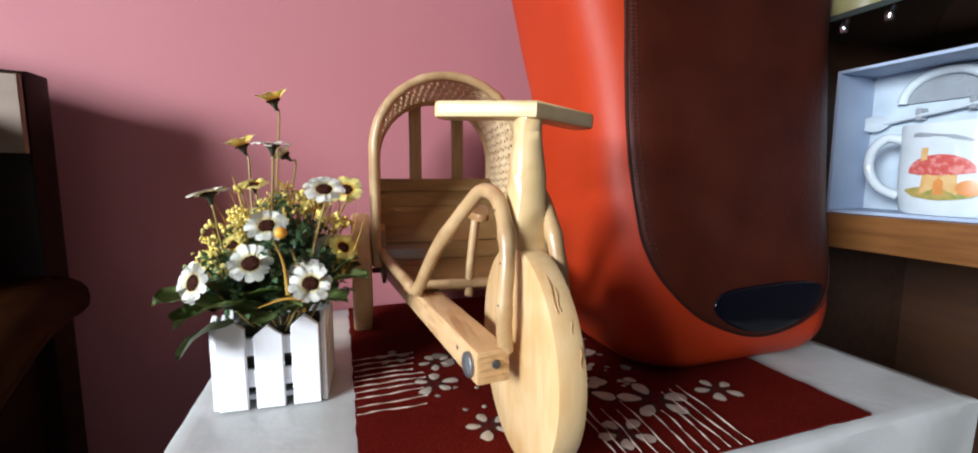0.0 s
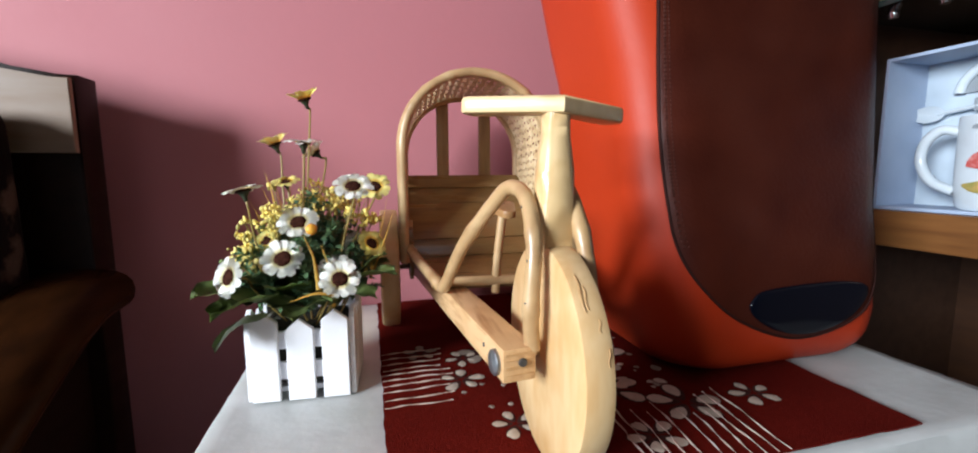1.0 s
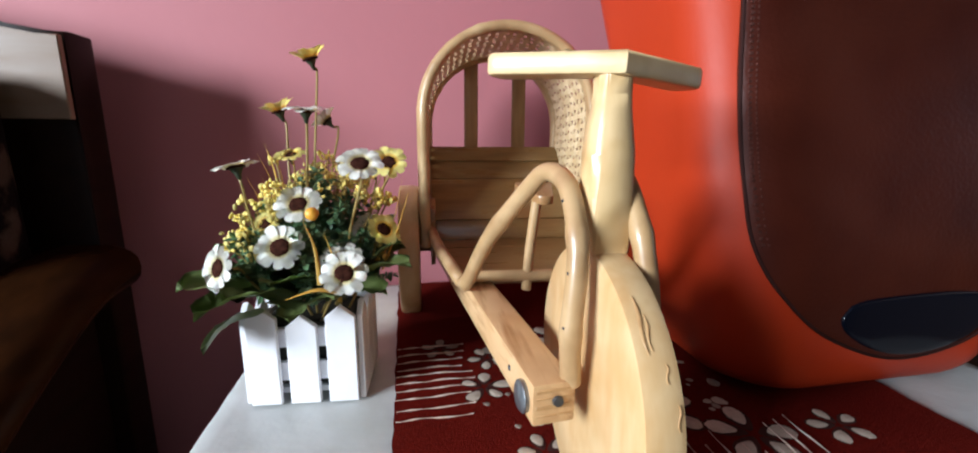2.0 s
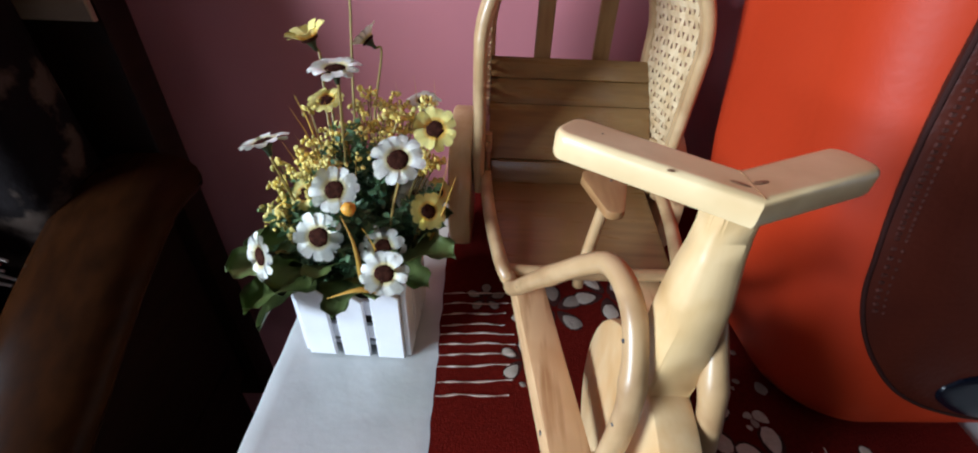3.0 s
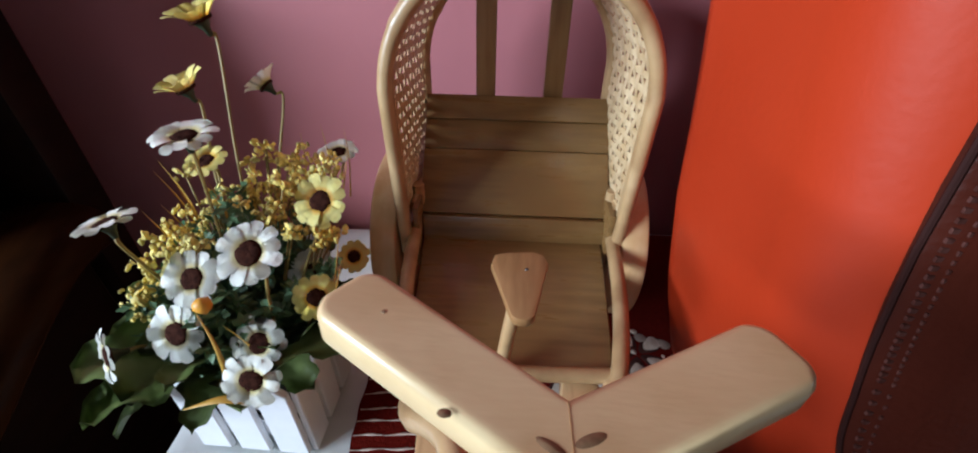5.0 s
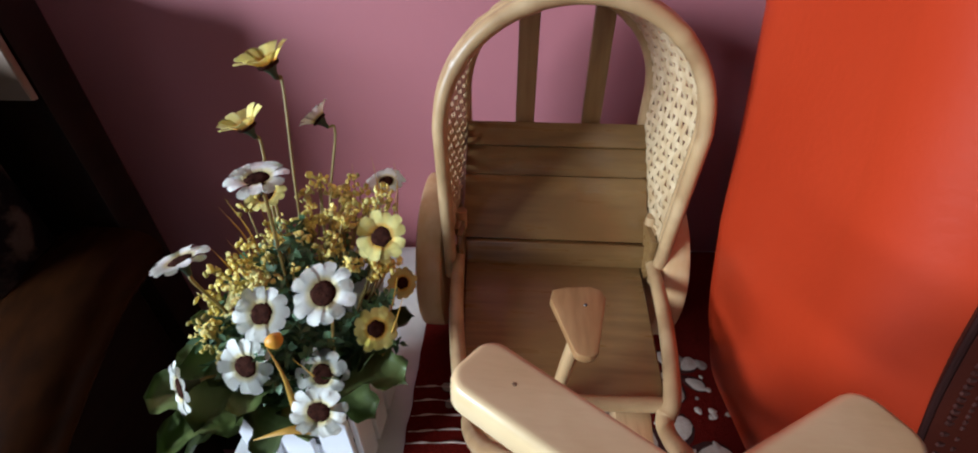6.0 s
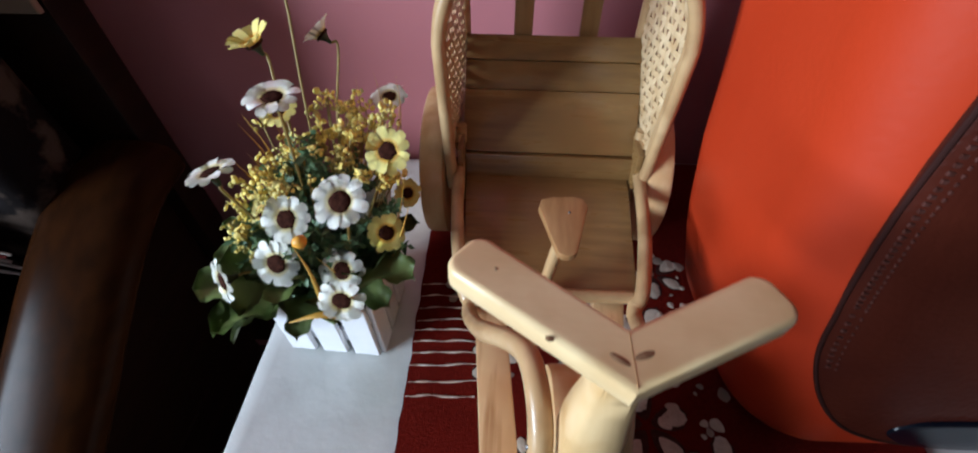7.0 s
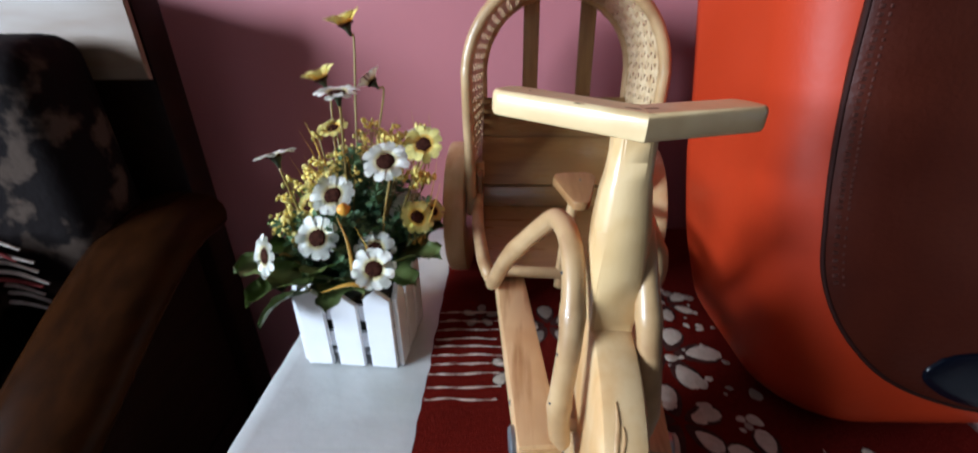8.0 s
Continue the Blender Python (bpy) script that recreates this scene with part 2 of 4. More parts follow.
    if m is not None:
        ob.matrix_world = m
    return tagged(ob, label, category, group)


def add_box(bm, c, size, rot=None, bevel=0.0, segs=2):
    g = bmesh.ops.create_cube(bm, size=1.0)
    vs = g["verts"]
    for v in vs:
        v.co = Vector((v.co.x * size[0], v.co.y * size[1], v.co.z * size[2]))
    if bevel:
        es = list({e for v in vs for e in v.link_edges})
        out = bmesh.ops.bevel(bm, geom=es, offset=bevel, segments=segs, affect="EDGES", profile=0.6)
        vs = list({v for f in out["faces"] for v in f.verts} | {v for v in vs if v.is_valid})
    m = Matrix.Translation(c) @ (rot.to_4x4() if rot is not None else Matrix())
    for v in vs:
        v.co = m @ v.co
    return vs


def box(c, size, rot=None, bevel=0.0, segs=2):
    bm = bmesh.new()
    add_box(bm, c, size, rot, bevel, segs)
    return bm


def spline(points, n=12):
    """Catmull-Rom through the points."""
    P = [Vector(p) for p in points]
    P = [2 * P[0] - P[1]] + P + [2 * P[-1] - P[-2]]
    out = []
    for i in range(1, len(P) - 2):
        a, b, c, d = P[i - 1], P[i], P[i + 1], P[i + 2]
        for k in range(n):
            t = k / n
            out.append(0.5 * ((2 * b) + (c - a) * t + (2 * a - 5 * b + 4 * c - d) * t * t + (3 * b - a - 3 * c + d) * t ** 3))
    out.append(P[-2])
    return out


def add_tube(bm, pts, r, segs=10, flat=1.0, closed=False):
    """Sweep a round (or flattened) section; r is a number or a function of 0..1."""
    pts = [Vector(p) for p in pts]
    n = len(pts)
    rings = []
    up = Vector((0, 0, 1))
    for i, p in enumerate(pts):
        d = (pts[min(i + 1, n - 1)] - pts[max(i - 1, 0)]).normalized()
        if i == 0:
            side = d.cross(up)
            if side.length < 0.05:
                side = d.cross(Vector((1, 0, 0)))
        else:
            side = side - d * side.dot(d)
        side.normalize()
        nor = side.cross(d).normalized()
        rad = r(i / (n - 1)) if callable(r) else r
        rings.append([bm.verts.new(p + side * math.cos(a) * rad + nor * math.sin(a) * rad * flat)
                      for a in (2 * math.pi * k / segs for k in range(segs))])
    for a, b in zip(rings, rings[1:]):
        for k in range(segs):
            bm.faces.new((a[k], a[(k + 1) % segs], b[(k + 1) % segs], b[k]))
    bm.faces.new(rings[0][::-1])
    bm.faces.new(rings[-1])


def tube(pts, r, segs=10, flat=1.0):
    bm = bmesh.new()
    add_tube(bm, pts, r, segs, flat)
    return bm


def add_loft(bm, rings, cap=True):
    rs = [[bm.verts.new(p) for p in ring] for ring in rings]
    n = len(rs[0])
    for a, b in zip(rs, rs[1:]):
        for k in range(n):
            bm.faces.new((a[k], a[(k + 1) % n], b[(k + 1) % n], b[k]))
    if cap:
        bm.faces.new(rs[0][::-1])
        bm.faces.new(rs[-1])
    return rs


def lathe(profile, segs=28):
    """Turn (radius, height) pairs round z."""
    bm = bmesh.new()
    add_loft(bm, [[(r * math.cos(2 * math.pi * k / segs), r * math.sin(2 * math.pi * k / segs), z) for k in range(segs)]
                  for r, z in profile])
    return bm


def prism(outline, d0, d1, bevel=0.0, segs=2):
    """Outline in x, y extruded along z from d0 to d1."""
    bm = bmesh.new()
    a = [bm.verts.new((x, y, d0)) for x, y in outline]
    b = [bm.verts.new((x, y, d1)) for x, y in outline]
    n = len(a)
    bm.faces.new(a[::-1])
    bm.faces.new(b)
    for k in range(n):
        bm.faces.new((a[k], a[(k + 1) % n], b[(k + 1) % n], b[k]))
    if bevel:
        es = [e for e in bm.edges if abs(e.verts[0].co.z - e.verts[1].co.z) < 1e-6]
        bmesh.ops.bevel(bm, geom=es, offset=bevel, segments=segs, affect="EDGES", profile=0.6)
    return bm


def moved(bm, m):
    bmesh.ops.transform(bm, matrix=m, verts=bm.verts)
    return bm


def warped(bm, amount, scale, seed=0.0):
    """Small unevenness, as of handwork."""
    for v in bm.verts:
        v.co += noise.noise_vector(v.co * scale + Vector((seed, seed * 2, seed * 3))) * amount
    return bm


# ---------------------------------------------------------------- the room
FLOOR_Z, CEIL_Z = -0.52, 2.1
ROOM = (-2.5, 2.0, -2.6, 0.63)      # u0, u1, v0, v1


def structure(name, bm, material, label, category):
    return tagged(part(name, bm, material, None, "", False), label, category, kind="structure")


u0, u1, v0, v1 = ROOM
structure("floor", box(((u0 + u1) / 2, (v0 + v1) / 2, FLOOR_Z - 0.05), (u1 - u0 + 0.4, v1 - v0 + 0.4, 0.1)), M_floor,
          "dark brown tiled floor in shade", "floor")
structure("ceiling", box(((u0 + u1) / 2, (v0 + v1) / 2, CEIL_Z + 0.05), (u1 - u0 + 0.4, v1 - v0 + 0.4, 0.1)), M_ceiling,
          "unseen ceiling, painted dark to limit bounce", "ceiling")
structure("wall_north", box(((u0 + u1) / 2, v1 + 0.06, (FLOOR_Z + CEIL_Z) / 2), (u1 - u0, 0.12, CEIL_Z - FLOOR_Z)), M_wall,
          "smooth pink painted wall behind the table", "wall")
SU0, SU1, SZ0, SZ1 = -0.98, 0.28, 0.38, 1.42
bm = bmesh.new()
add_box(bm, ((u0 + SU0) / 2, v0 - 0.06, (FLOOR_Z + CEIL_Z) / 2), (SU0 - u0, 0.12, CEIL_Z - FLOOR_Z))
add_box(bm, ((u1 + SU1) / 2, v0 - 0.06, (FLOOR_Z + CEIL_Z) / 2), (u1 - SU1, 0.12, CEIL_Z - FLOOR_Z))
add_box(bm, ((SU0 + SU1) / 2, v0 - 0.06, (FLOOR_Z + SZ0) / 2), (SU1 - SU0, 0.12, SZ0 - FLOOR_Z))
add_box(bm, ((SU0 + SU1) / 2, v0 - 0.06, (CEIL_Z + SZ1) / 2), (SU1 - SU0, 0.12, CEIL_Z - SZ1))
structure("wall_south", bm, M_room, "unseen wall with a window opening, painted dark to limit bounce", "wall")
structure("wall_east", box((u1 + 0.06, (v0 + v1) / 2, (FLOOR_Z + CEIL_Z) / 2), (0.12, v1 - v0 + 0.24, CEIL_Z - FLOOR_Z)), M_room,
          "unseen room wall, painted dark to limit bounce", "wall")
WV0, WV1, WZ0, WZ1 = -1.72, -0.32, 0.30, 1.30
bm = bmesh.new()
add_box(bm, (u0 - 0.06, (v0 - 0.12 + WV0) / 2, (FLOOR_Z + CEIL_Z) / 2), (0.12, WV0 - v0 + 0.12, CEIL_Z - FLOOR_Z))
add_box(bm, (u0 - 0.06, (WV1 + v1 + 0.12) / 2, (FLOOR_Z + CEIL_Z) / 2), (0.12, v1 + 0.12 - WV1, CEIL_Z - FLOOR_Z))
add_box(bm, (u0 - 0.06, (WV0 + WV1) / 2, (FLOOR_Z + WZ0) / 2), (0.12, WV1 - WV0, WZ0 - FLOOR_Z))
add_box(bm, (u0 - 0.06, (WV0 + WV1) / 2, (WZ1 + CEIL_Z) / 2), (0.12, WV1 - WV0, CEIL_Z - WZ1))
structure("wall_west", bm, M_room, "unseen wall with a window opening, painted dark to limit bounce", "wall")
win = tagged(new("window_1"), "unseen white painted window frame open to daylight", "window", kind="structure")
for a, b in (((WV0 + 0.025, 0, 1), (0.05, WZ1 - WZ0)), ((WV1 - 0.025, 0, 1), (0.05, WZ1 - WZ0))):
    part("window_frame", box((u0 - 0.08, a[0], (WZ0 + WZ1) / 2), (0.05, b[0], b[1]), bevel=0.004), M_frame, win)
for z in (WZ0 + 0.025, WZ1 - 0.025):
    part("window_frame", box((u0 - 0.08, (WV0 + WV1) / 2, z), (0.05, WV1 - WV0 - 0.1, 0.05), bevel=0.004), M_frame, win)

# assumed window, added out of view around the front fill lamp
fill_win = tagged(new("fill_window"), "unseen white painted window frame open to daylight", "window", kind="structure")
for u in (SU0 + 0.025, SU1 - 0.025):
    part("window_frame", box((u, v0 - 0.08, (SZ0 + SZ1) / 2), (0.05, 0.05, SZ1 - SZ0), bevel=0.004), M_frame, fill_win)
for z in (SZ0 + 0.025, SZ1 - 0.025):
    part("window_frame", box(((SU0 + SU1) / 2, v0 - 0.08, z), (SU1 - SU0 - 0.1, 0.05, 0.05), bevel=0.004), M_frame, fill_win)

# ---------------------------------------------------------------- side table with its cover
TU0, TU1, TV0, TV1 = -0.050, 0.525, 0.2065, 0.60
table = thing("side_table", "small side table under a smudged white cover", "table")
bm = bmesh.new()
nu, nv = 60, 46
grid = [[bm.verts.new((TU0 + (TU1 - TU0) * i / nu, TV0 + (TV1 - TV0) * j / nv,
                       -0.0011 + 0.0006 * noise.noise(Vector((i * 0.35, j * 0.35, 0))) + 0.0006 * noise.noise(Vector((i * 0.10, j * 0.75, 4))))) for j in range(nv + 1)] for i in range(nu + 1)]
for i in range(nu):
    for j in range(nv):
        bm.faces.new((grid[i][j], grid[i + 1][j], grid[i + 1][j + 1], grid[i][j + 1]))
# the cover hangs over the edges
border = ([grid[i][0] for i in range(nu + 1)] + [grid[nu][j] for j in range(1, nv + 1)] +
          [grid[i][nv] for i in range(nu - 1, -1, -1)] + [grid[0][j] for j in range(nv - 1, 0, -1)])
cu, cv = (TU0 + TU1) / 2, (TV0 + TV1) / 2
prev = border
for step, (out, drop) in enumerate(((0.0025, 0.002), (0.0035, 0.008), (0.004, 0.04), (0.004, 0.09))):
    ring = []
    for k, v in enumerate(border):
        o = Vector((math.copysign(1, v.co.x - cu) if abs(abs(v.co.x - cu) - (TU1 - TU0) / 2) < 1e-5 else 0,
                    math.copysign(1, v.co.y - cv) if abs(abs(v.co.y - cv) - (TV1 - TV0) / 2) < 1e-5 else 0, 0))
        wave = 1 + (0.7 * math.sin(k * 0.5) * step / 3)
        ring.append(bm.verts.new(v.co + o * out * wave + Vector((0, 0, -drop))))
    for k in range(len(border)):
        q = (k + 1) % len(border)
        bm.faces.new((prev[k], prev[q], ring[q], ring[k]))
    prev = ring
part("table_cover", bm, M_table, table, "white wipe-clean cover with grey smudges")
part("tabletop", box((cu, cv, -0.0145), (TU1 - TU0 - 0.004, TV1 - TV0 - 0.004, 0.022), bevel=0.003), M_tableleg, table)
for a in (TU0 + 0.03, TU1 - 0.03):
    for b in (TV0 + 0.03, TV1 - 0.03):
        part("leg", box((a, b, (FLOOR_Z - 0.026) / 2), (0.04, 0.04, -0.026 - FLOOR_Z), bevel=0.004), M_tableleg, table)
bm = lathe([(0.0, 0.0), (0.0042, 0.0), (0.0042, 0.0012), (0.003, 0.0022), (0.0, 0.0026)], 14)
warped(bm, 0.0008, 300)
moved(bm, Matrix.Translation((-0.003, 0.269, 0.0)) @ Matrix.Diagonal((1.2, 0.8, 1, 1)))
tagged(part("plastic_chip", bm, M_blue), "tiny bright blue plastic chip on the white cover", "chip")

# ---------------------------------------------------------------- red table runner
RU0, RU1, RV0, RV1 = 0.0640, 0.4165, 0.2125, 0.596
runner = thing("table_runner", "dark red cotton table runner with pale applique flowers", "table runner")
rng = random.Random(4)


def cloth_z(u, v):
    return 0.0016 + 0.0007 * noise.noise(Vector((u * 24, v * 24, 3.1)))


bm = bmesh.new()
nu, nv = 90, 96
grid = []
for i in range(nu + 1):
    row = []
    for j in range(nv + 1):
        u, v = RU0 + (RU1 - RU0) * i / nu, RV0 + (RV1 - RV0) * j / nv
        if i in (0, nu):
            u += 0.0016 * noise.noise(Vector((v * 60, 7 * i, 0)))
        if j == 0:
            v += 0.0012 * noise.noise(Vector((u * 60, 3, 0)))
        row.append(bm.verts.new((u, v, cloth_z(u, v))))
    grid.append(row)
for i in range(nu):
    for j in range(nv):
        bm.faces.new((grid[i][j], grid[i + 1][j], grid[i + 1][j + 1], grid[i][j + 1]))
ext = bmesh.ops.extrude_face_region(bm, geom=bm.faces[:])
for g in ext["geom"]:
    if isinstance(g, bmesh.types.BMVert):
        g.co.z -= 0.0010
part("cloth", bm, M_cloth, runner)


def petal_patch(u, v, ang, length, width, material, name="applique_petal", rise=0.6):
    """A stitched-on petal, slightly domed, its root at (u, v)."""
    b = bmesh.new()
    n = 12
    rim, mid = [], []
    for k in range(n):
        a = 2 * math.pi * k / n
        x = length * (0.5 - 0.5 * math.cos(a))
        y = width * 0.5 * math.copysign(abs(math.sin(a)) ** 1.15, math.sin(a)) * (0.6 + 0.65 * x / length)
        x *= 1.0 + 0.04 * rng.uniform(-1, 1)
        p = Vector((u + x * math.cos(ang) - y * math.sin(ang), v + x * math.sin(ang) + y * math.cos(ang), 0))
        rim.append(p)
    c = sum(rim, Vector()) / n
    lo = [b.verts.new((p.x, p.y, cloth_z(p.x, p.y) + 0.0001)) for p in rim]
    hi = [b.verts.new((*(c + (p - c) * 0.9).xy, cloth_z(p.x, p.y) + 0.0004 * rise)) for p in rim]
    top = b.verts.new((c.x, c.y, cloth_z(c.x, c.y) + 0.00045 * rise))
    for k in range(n):
        q = (k + 1) % n
        b.faces.new((lo[k], lo[q], hi[q], hi[k]))
        b.faces.new((hi[k], hi[q], top))
    return part(name, b, material, runner)


def cloth_flower(u, v, size, turn, material, petals=5, gap=0.3, fat=0.5):
    for k in range(petals):
        a = turn + 2 * math.pi * k / petals + rng.uniform(-0.12, 0.12)
        s = size * rng.uniform(0.88, 1.1)
        petal_patch(u + math.cos(a) * s * (gap - 0.2), v + math.sin(a) * s * (gap - 0.2), a, s * (1.22 - gap), s * fat * 1.18, M_outline, "applique_edging", 0.5)
        petal_patch(u + math.cos(a) * s * gap, v + math.sin(a) * s * gap, a, s * (1 - gap), s * fat * rng.uniform(0.9, 1.1), material)


for u, v, s, t, m in ((0.235, 0.311, 0.033, 0.35, M_petal_a), (0.280, 0.277, 0.026, 0.1, M_petal_a), (0.340, 0.276, 0.019, 0.3, M_petal_a),
                      (0.233, 0.248, 0.019, 0.5, M_petal_a), (0.248, 0.374, 0.038, 0.0, M_petal_a), (0.268, 0.440, 0.026, 0.6, M_petal_a),
                      (0.127, 0.357, 0.019, 0.2, M_petal_a), (0.137, 0.399, 0.016, 0.7, M_petal_a), (0.150, 0.285, 0.017, 0.5, M_petal_a),
                      (0.158, 0.408, 0.026, 0.4, M_petal_b), (0.205, 0.425, 0.028, 0.9, M_petal_a), (0.198, 0.345, 0.025, 0.2, M_petal_b),
                      (0.100, 0.420, 0.016, 0.3, M_petal_b)):
    cloth_flower(u, v, s, t, m)
for k in range(84):      # scattered dots and single petals
    u, v = rng.uniform(0.205, 0.295), rng.uniform(0.295, 0.47)
    s = rng.choice((0.0035, 0.0045, 0.0055, 0.0065, 0.011))
    petal_patch(u, v, rng.uniform(0, 6.28), s, s * 0.85, rng.choice((M_petal_a, M_petal_a, M_petal_b)), "applique_dot")
for k in range(12):
    u, v = rng.uniform(0.12, 0.2), rng.uniform(0.26, 0.35)
    petal_patch(u, v, rng.uniform(0, 6.28), 0.005, 0.0042, rng.choice((M_petal_a, M_petal_b)), "applique_dot")


def stitched_line(pts, r=0.0007, amp=0.0011):
    path = []
    for k, p in enumerate(spline(pts, 14)):
        w = noise.noise_vector(Vector((p.x * 60, p.y * 60, 1.7))) * amp * 1.6
        path.append(Vector((p.x + w.x, p.y + w.y, cloth_z(p.x, p.y) + 0.0003)))
    return part("stitched_line", tube(path, lambda t: r * (0.75 + 0.45 * math.sin(t * 160)), 5), M_thread, runner)


for v in (0.3265, 0.3375, 0.350, 0.3605, 0.370, 0.380, 0.389, 0.401, 0.412, 0.424):
    stitched_line([(RU0 + 0.001, v, 0), (0.085, v + 0.001, 0), (rng.uniform(0.112, 0.124), v + 0.0015, 0)])
for u, va in ((0.215, 0.288), (0.222, 0.300), (0.232, 0.28), (0.241, 0.275), (0.251, 0.285), (0.262, 0.270), (0.271, 0.262), (0.281, 0.262),
              (0.290, 0.286), (0.299, 0.288), (0.309, 0.292)):
    stitched_line([(u + 0.004, va, 0), (u + 0.001, (va + RV0) / 2, 0), (u - 0.003, RV0 + 0.002, 0)], 0.0006)
# ---------------------------------------------------------------- toy cycle rickshaw
RICK = pose(0.160, 0.245, 0.0018, 0, 0, -2.0)
rick = thing("toy_rickshaw", "pale varnished wooden toy cycle rickshaw with rattan hood", "toy rickshaw", RICK)
WR = 0.0643
WX, WY, WSTEER = 0.0019, 0.0073, -0.4      # front wheel: centre and turn


def wheel(name, x, y, thick, steer=0.0, r=WR):
    prof = [(0.0, -thick / 2), (r * 0.55, -thick / 2), (r - 0.003, -thick / 2), (r - 0.0008, -thick / 2 + 0.0012), (r, -thick / 2 + 0.004),
            (r, thick / 2 - 0.004), (r - 0.0008, thick / 2 - 0.0012), (r - 0.003, thick / 2), (r * 0.55, thick / 2), (0.0, thick / 2)]
    b = warped(lathe(prof, 72), 0.0002, 30, x * 50)
    ob = part(name, b, M_pine, rick)
    ob.matrix_local = Matrix.Translation((x, y, r)) @ Matrix.Rotation(radians(steer), 4, "Z") @ Matrix.Rotation(radians(90), 4, "Y")
    return ob


front = wheel("front_wheel", WX, WY, 0.0170, WSTEER)
def tread_streak(x, high, half_len, half_wid):
    """Brown grain streak on the tread of the front wheel, high degrees above the axle."""
    b = bmesh.new()
    rows = []
    for k in range(13):
        f = k / 6 - 1
        a = radians(high + half_len * f)
        w = half_wid * (1 - f * f) ** 0.7 + 0.00008
        ring = []
        for dx, lift in ((-w, 0.0001), (-w * 0.5, 0.0004), (w * 0.5, 0.0004), (w, 0.0001)):
            r = WR + lift
            ring.append(b.verts.new((x + dx + 0.0006 * math.sin(3 * f), WY - r * math.cos(a), WR + r * math.sin(a))))
        rows.append(ring)
    for p, q in zip(rows, rows[1:]):
        for k in range(3):
            b.faces.new((p[k], q[k], q[k + 1], p[k + 1]))
    ob = part("grain_streak", b, M_grain, front)
    ob.matrix_local = (Matrix.Translation((WX, WY, WR)) @ Matrix.Rotation(radians(WSTEER), 4, "Z") @ Matrix.Rotation(radians(90), 4, "Y")).inverted()


for x, high, half_len, half_wid in ((-0.0012, 47, 10, 0.0008), (0.0006, 44, 6, 0.0004), (0.0040, 31, 3, 0.0003), (0.0062, 18, 4, 0.0003)):
    tread_streak(x, high, half_len, half_wid)
for s in (-1, 1):
    w = wheel("rear_wheel", 0.0835 if s > 0 else -0.0905, 0.268, 0.019, 0, 0.064)
    cap = part("hub_cap", lathe([(0, 0.009), (0.007, 0.009), (0.007, 0.0115), (0.005, 0.013), (0, 0.013)], 18), M_steel, w)
    cap.matrix_local = Matrix.Rotation(radians(180 if s < 0 else 0), 4, "X")

# side bars, spreading backwards
for s in (-1, 1):
    a, b = Vector((-0.0245 if s < 0 else 0.0205, -0.013, 0.066)), Vector((s * 0.056, 0.262, 0.066))
    d = b - a
    rot = Matrix.Rotation(math.atan2(-d.x, d.y), 3, "Z")
    bar = part("side_bar", warped(box((a + b) / 2, (0.0195, d.length, 0.019), rot, 0.0014), 0.0004, 40, s), M_pine_y, rick)
    bolt = part("axle_bolt", lathe([(0, 0), (0.0073, 0), (0.0073, 0.0022), (0.006, 0.0032), (0, 0.0032)], 22), M_steel, bar)
    bolt.matrix_local = Matrix.Translation(a + Vector((s * 0.0105, 0.0095, -0.001))) @ rot.to_4x4() @ Matrix.Rotation(radians(90 * s), 4, "Y")
    screw = part("screw", lathe([(0, 0), (0.0026, 0), (0.0022, 0.0012), (0, 0.0014)], 12), M_darkmetal, bar)
    screw.matrix_local = Matrix.Translation(a + Vector((-s * 0.0015, -0.0003, 0.0015))) @ Matrix.Rotation(radians(90), 4, "X")
    for k, (dz, h) in enumerate(((0.0062, 0.0016), (0.0030, 0.0009), (-0.0012, 0.0022), (-0.0052, 0.0010))):
        part("grain_streak", box(a + rot @ Vector((0, 0.0002, 0)) + Vector((0, 0, dz)), (0.0165, 0.0010, h), rot, 0.0002, 1), M_grain, bar)
    nail = part("nail_head", lathe([(0, 0), (0.0015, 0), (0.0012, 0.0006), (0, 0.0007)], 10), M_darkmetal, bar)
    nail.matrix_local = Matrix.Translation(a + d * 0.11 + Vector((s * 0.0098, 0, 0.001))) @ Matrix.Rotation(radians(90 * s), 4, "Y")
for y, z in ((WY, WR), (0.268, 0.064)):
    w = 0.030 if y < 0.1 else 0.160
    part("axle", tube([(-w / 2 - 0.003, y, z), (w / 2 - 0.003, y, z)], 0.003, 10), M_pine if y < 0.1 else M_seat, rick)

# stem carved with facets, narrower neck
rings = []
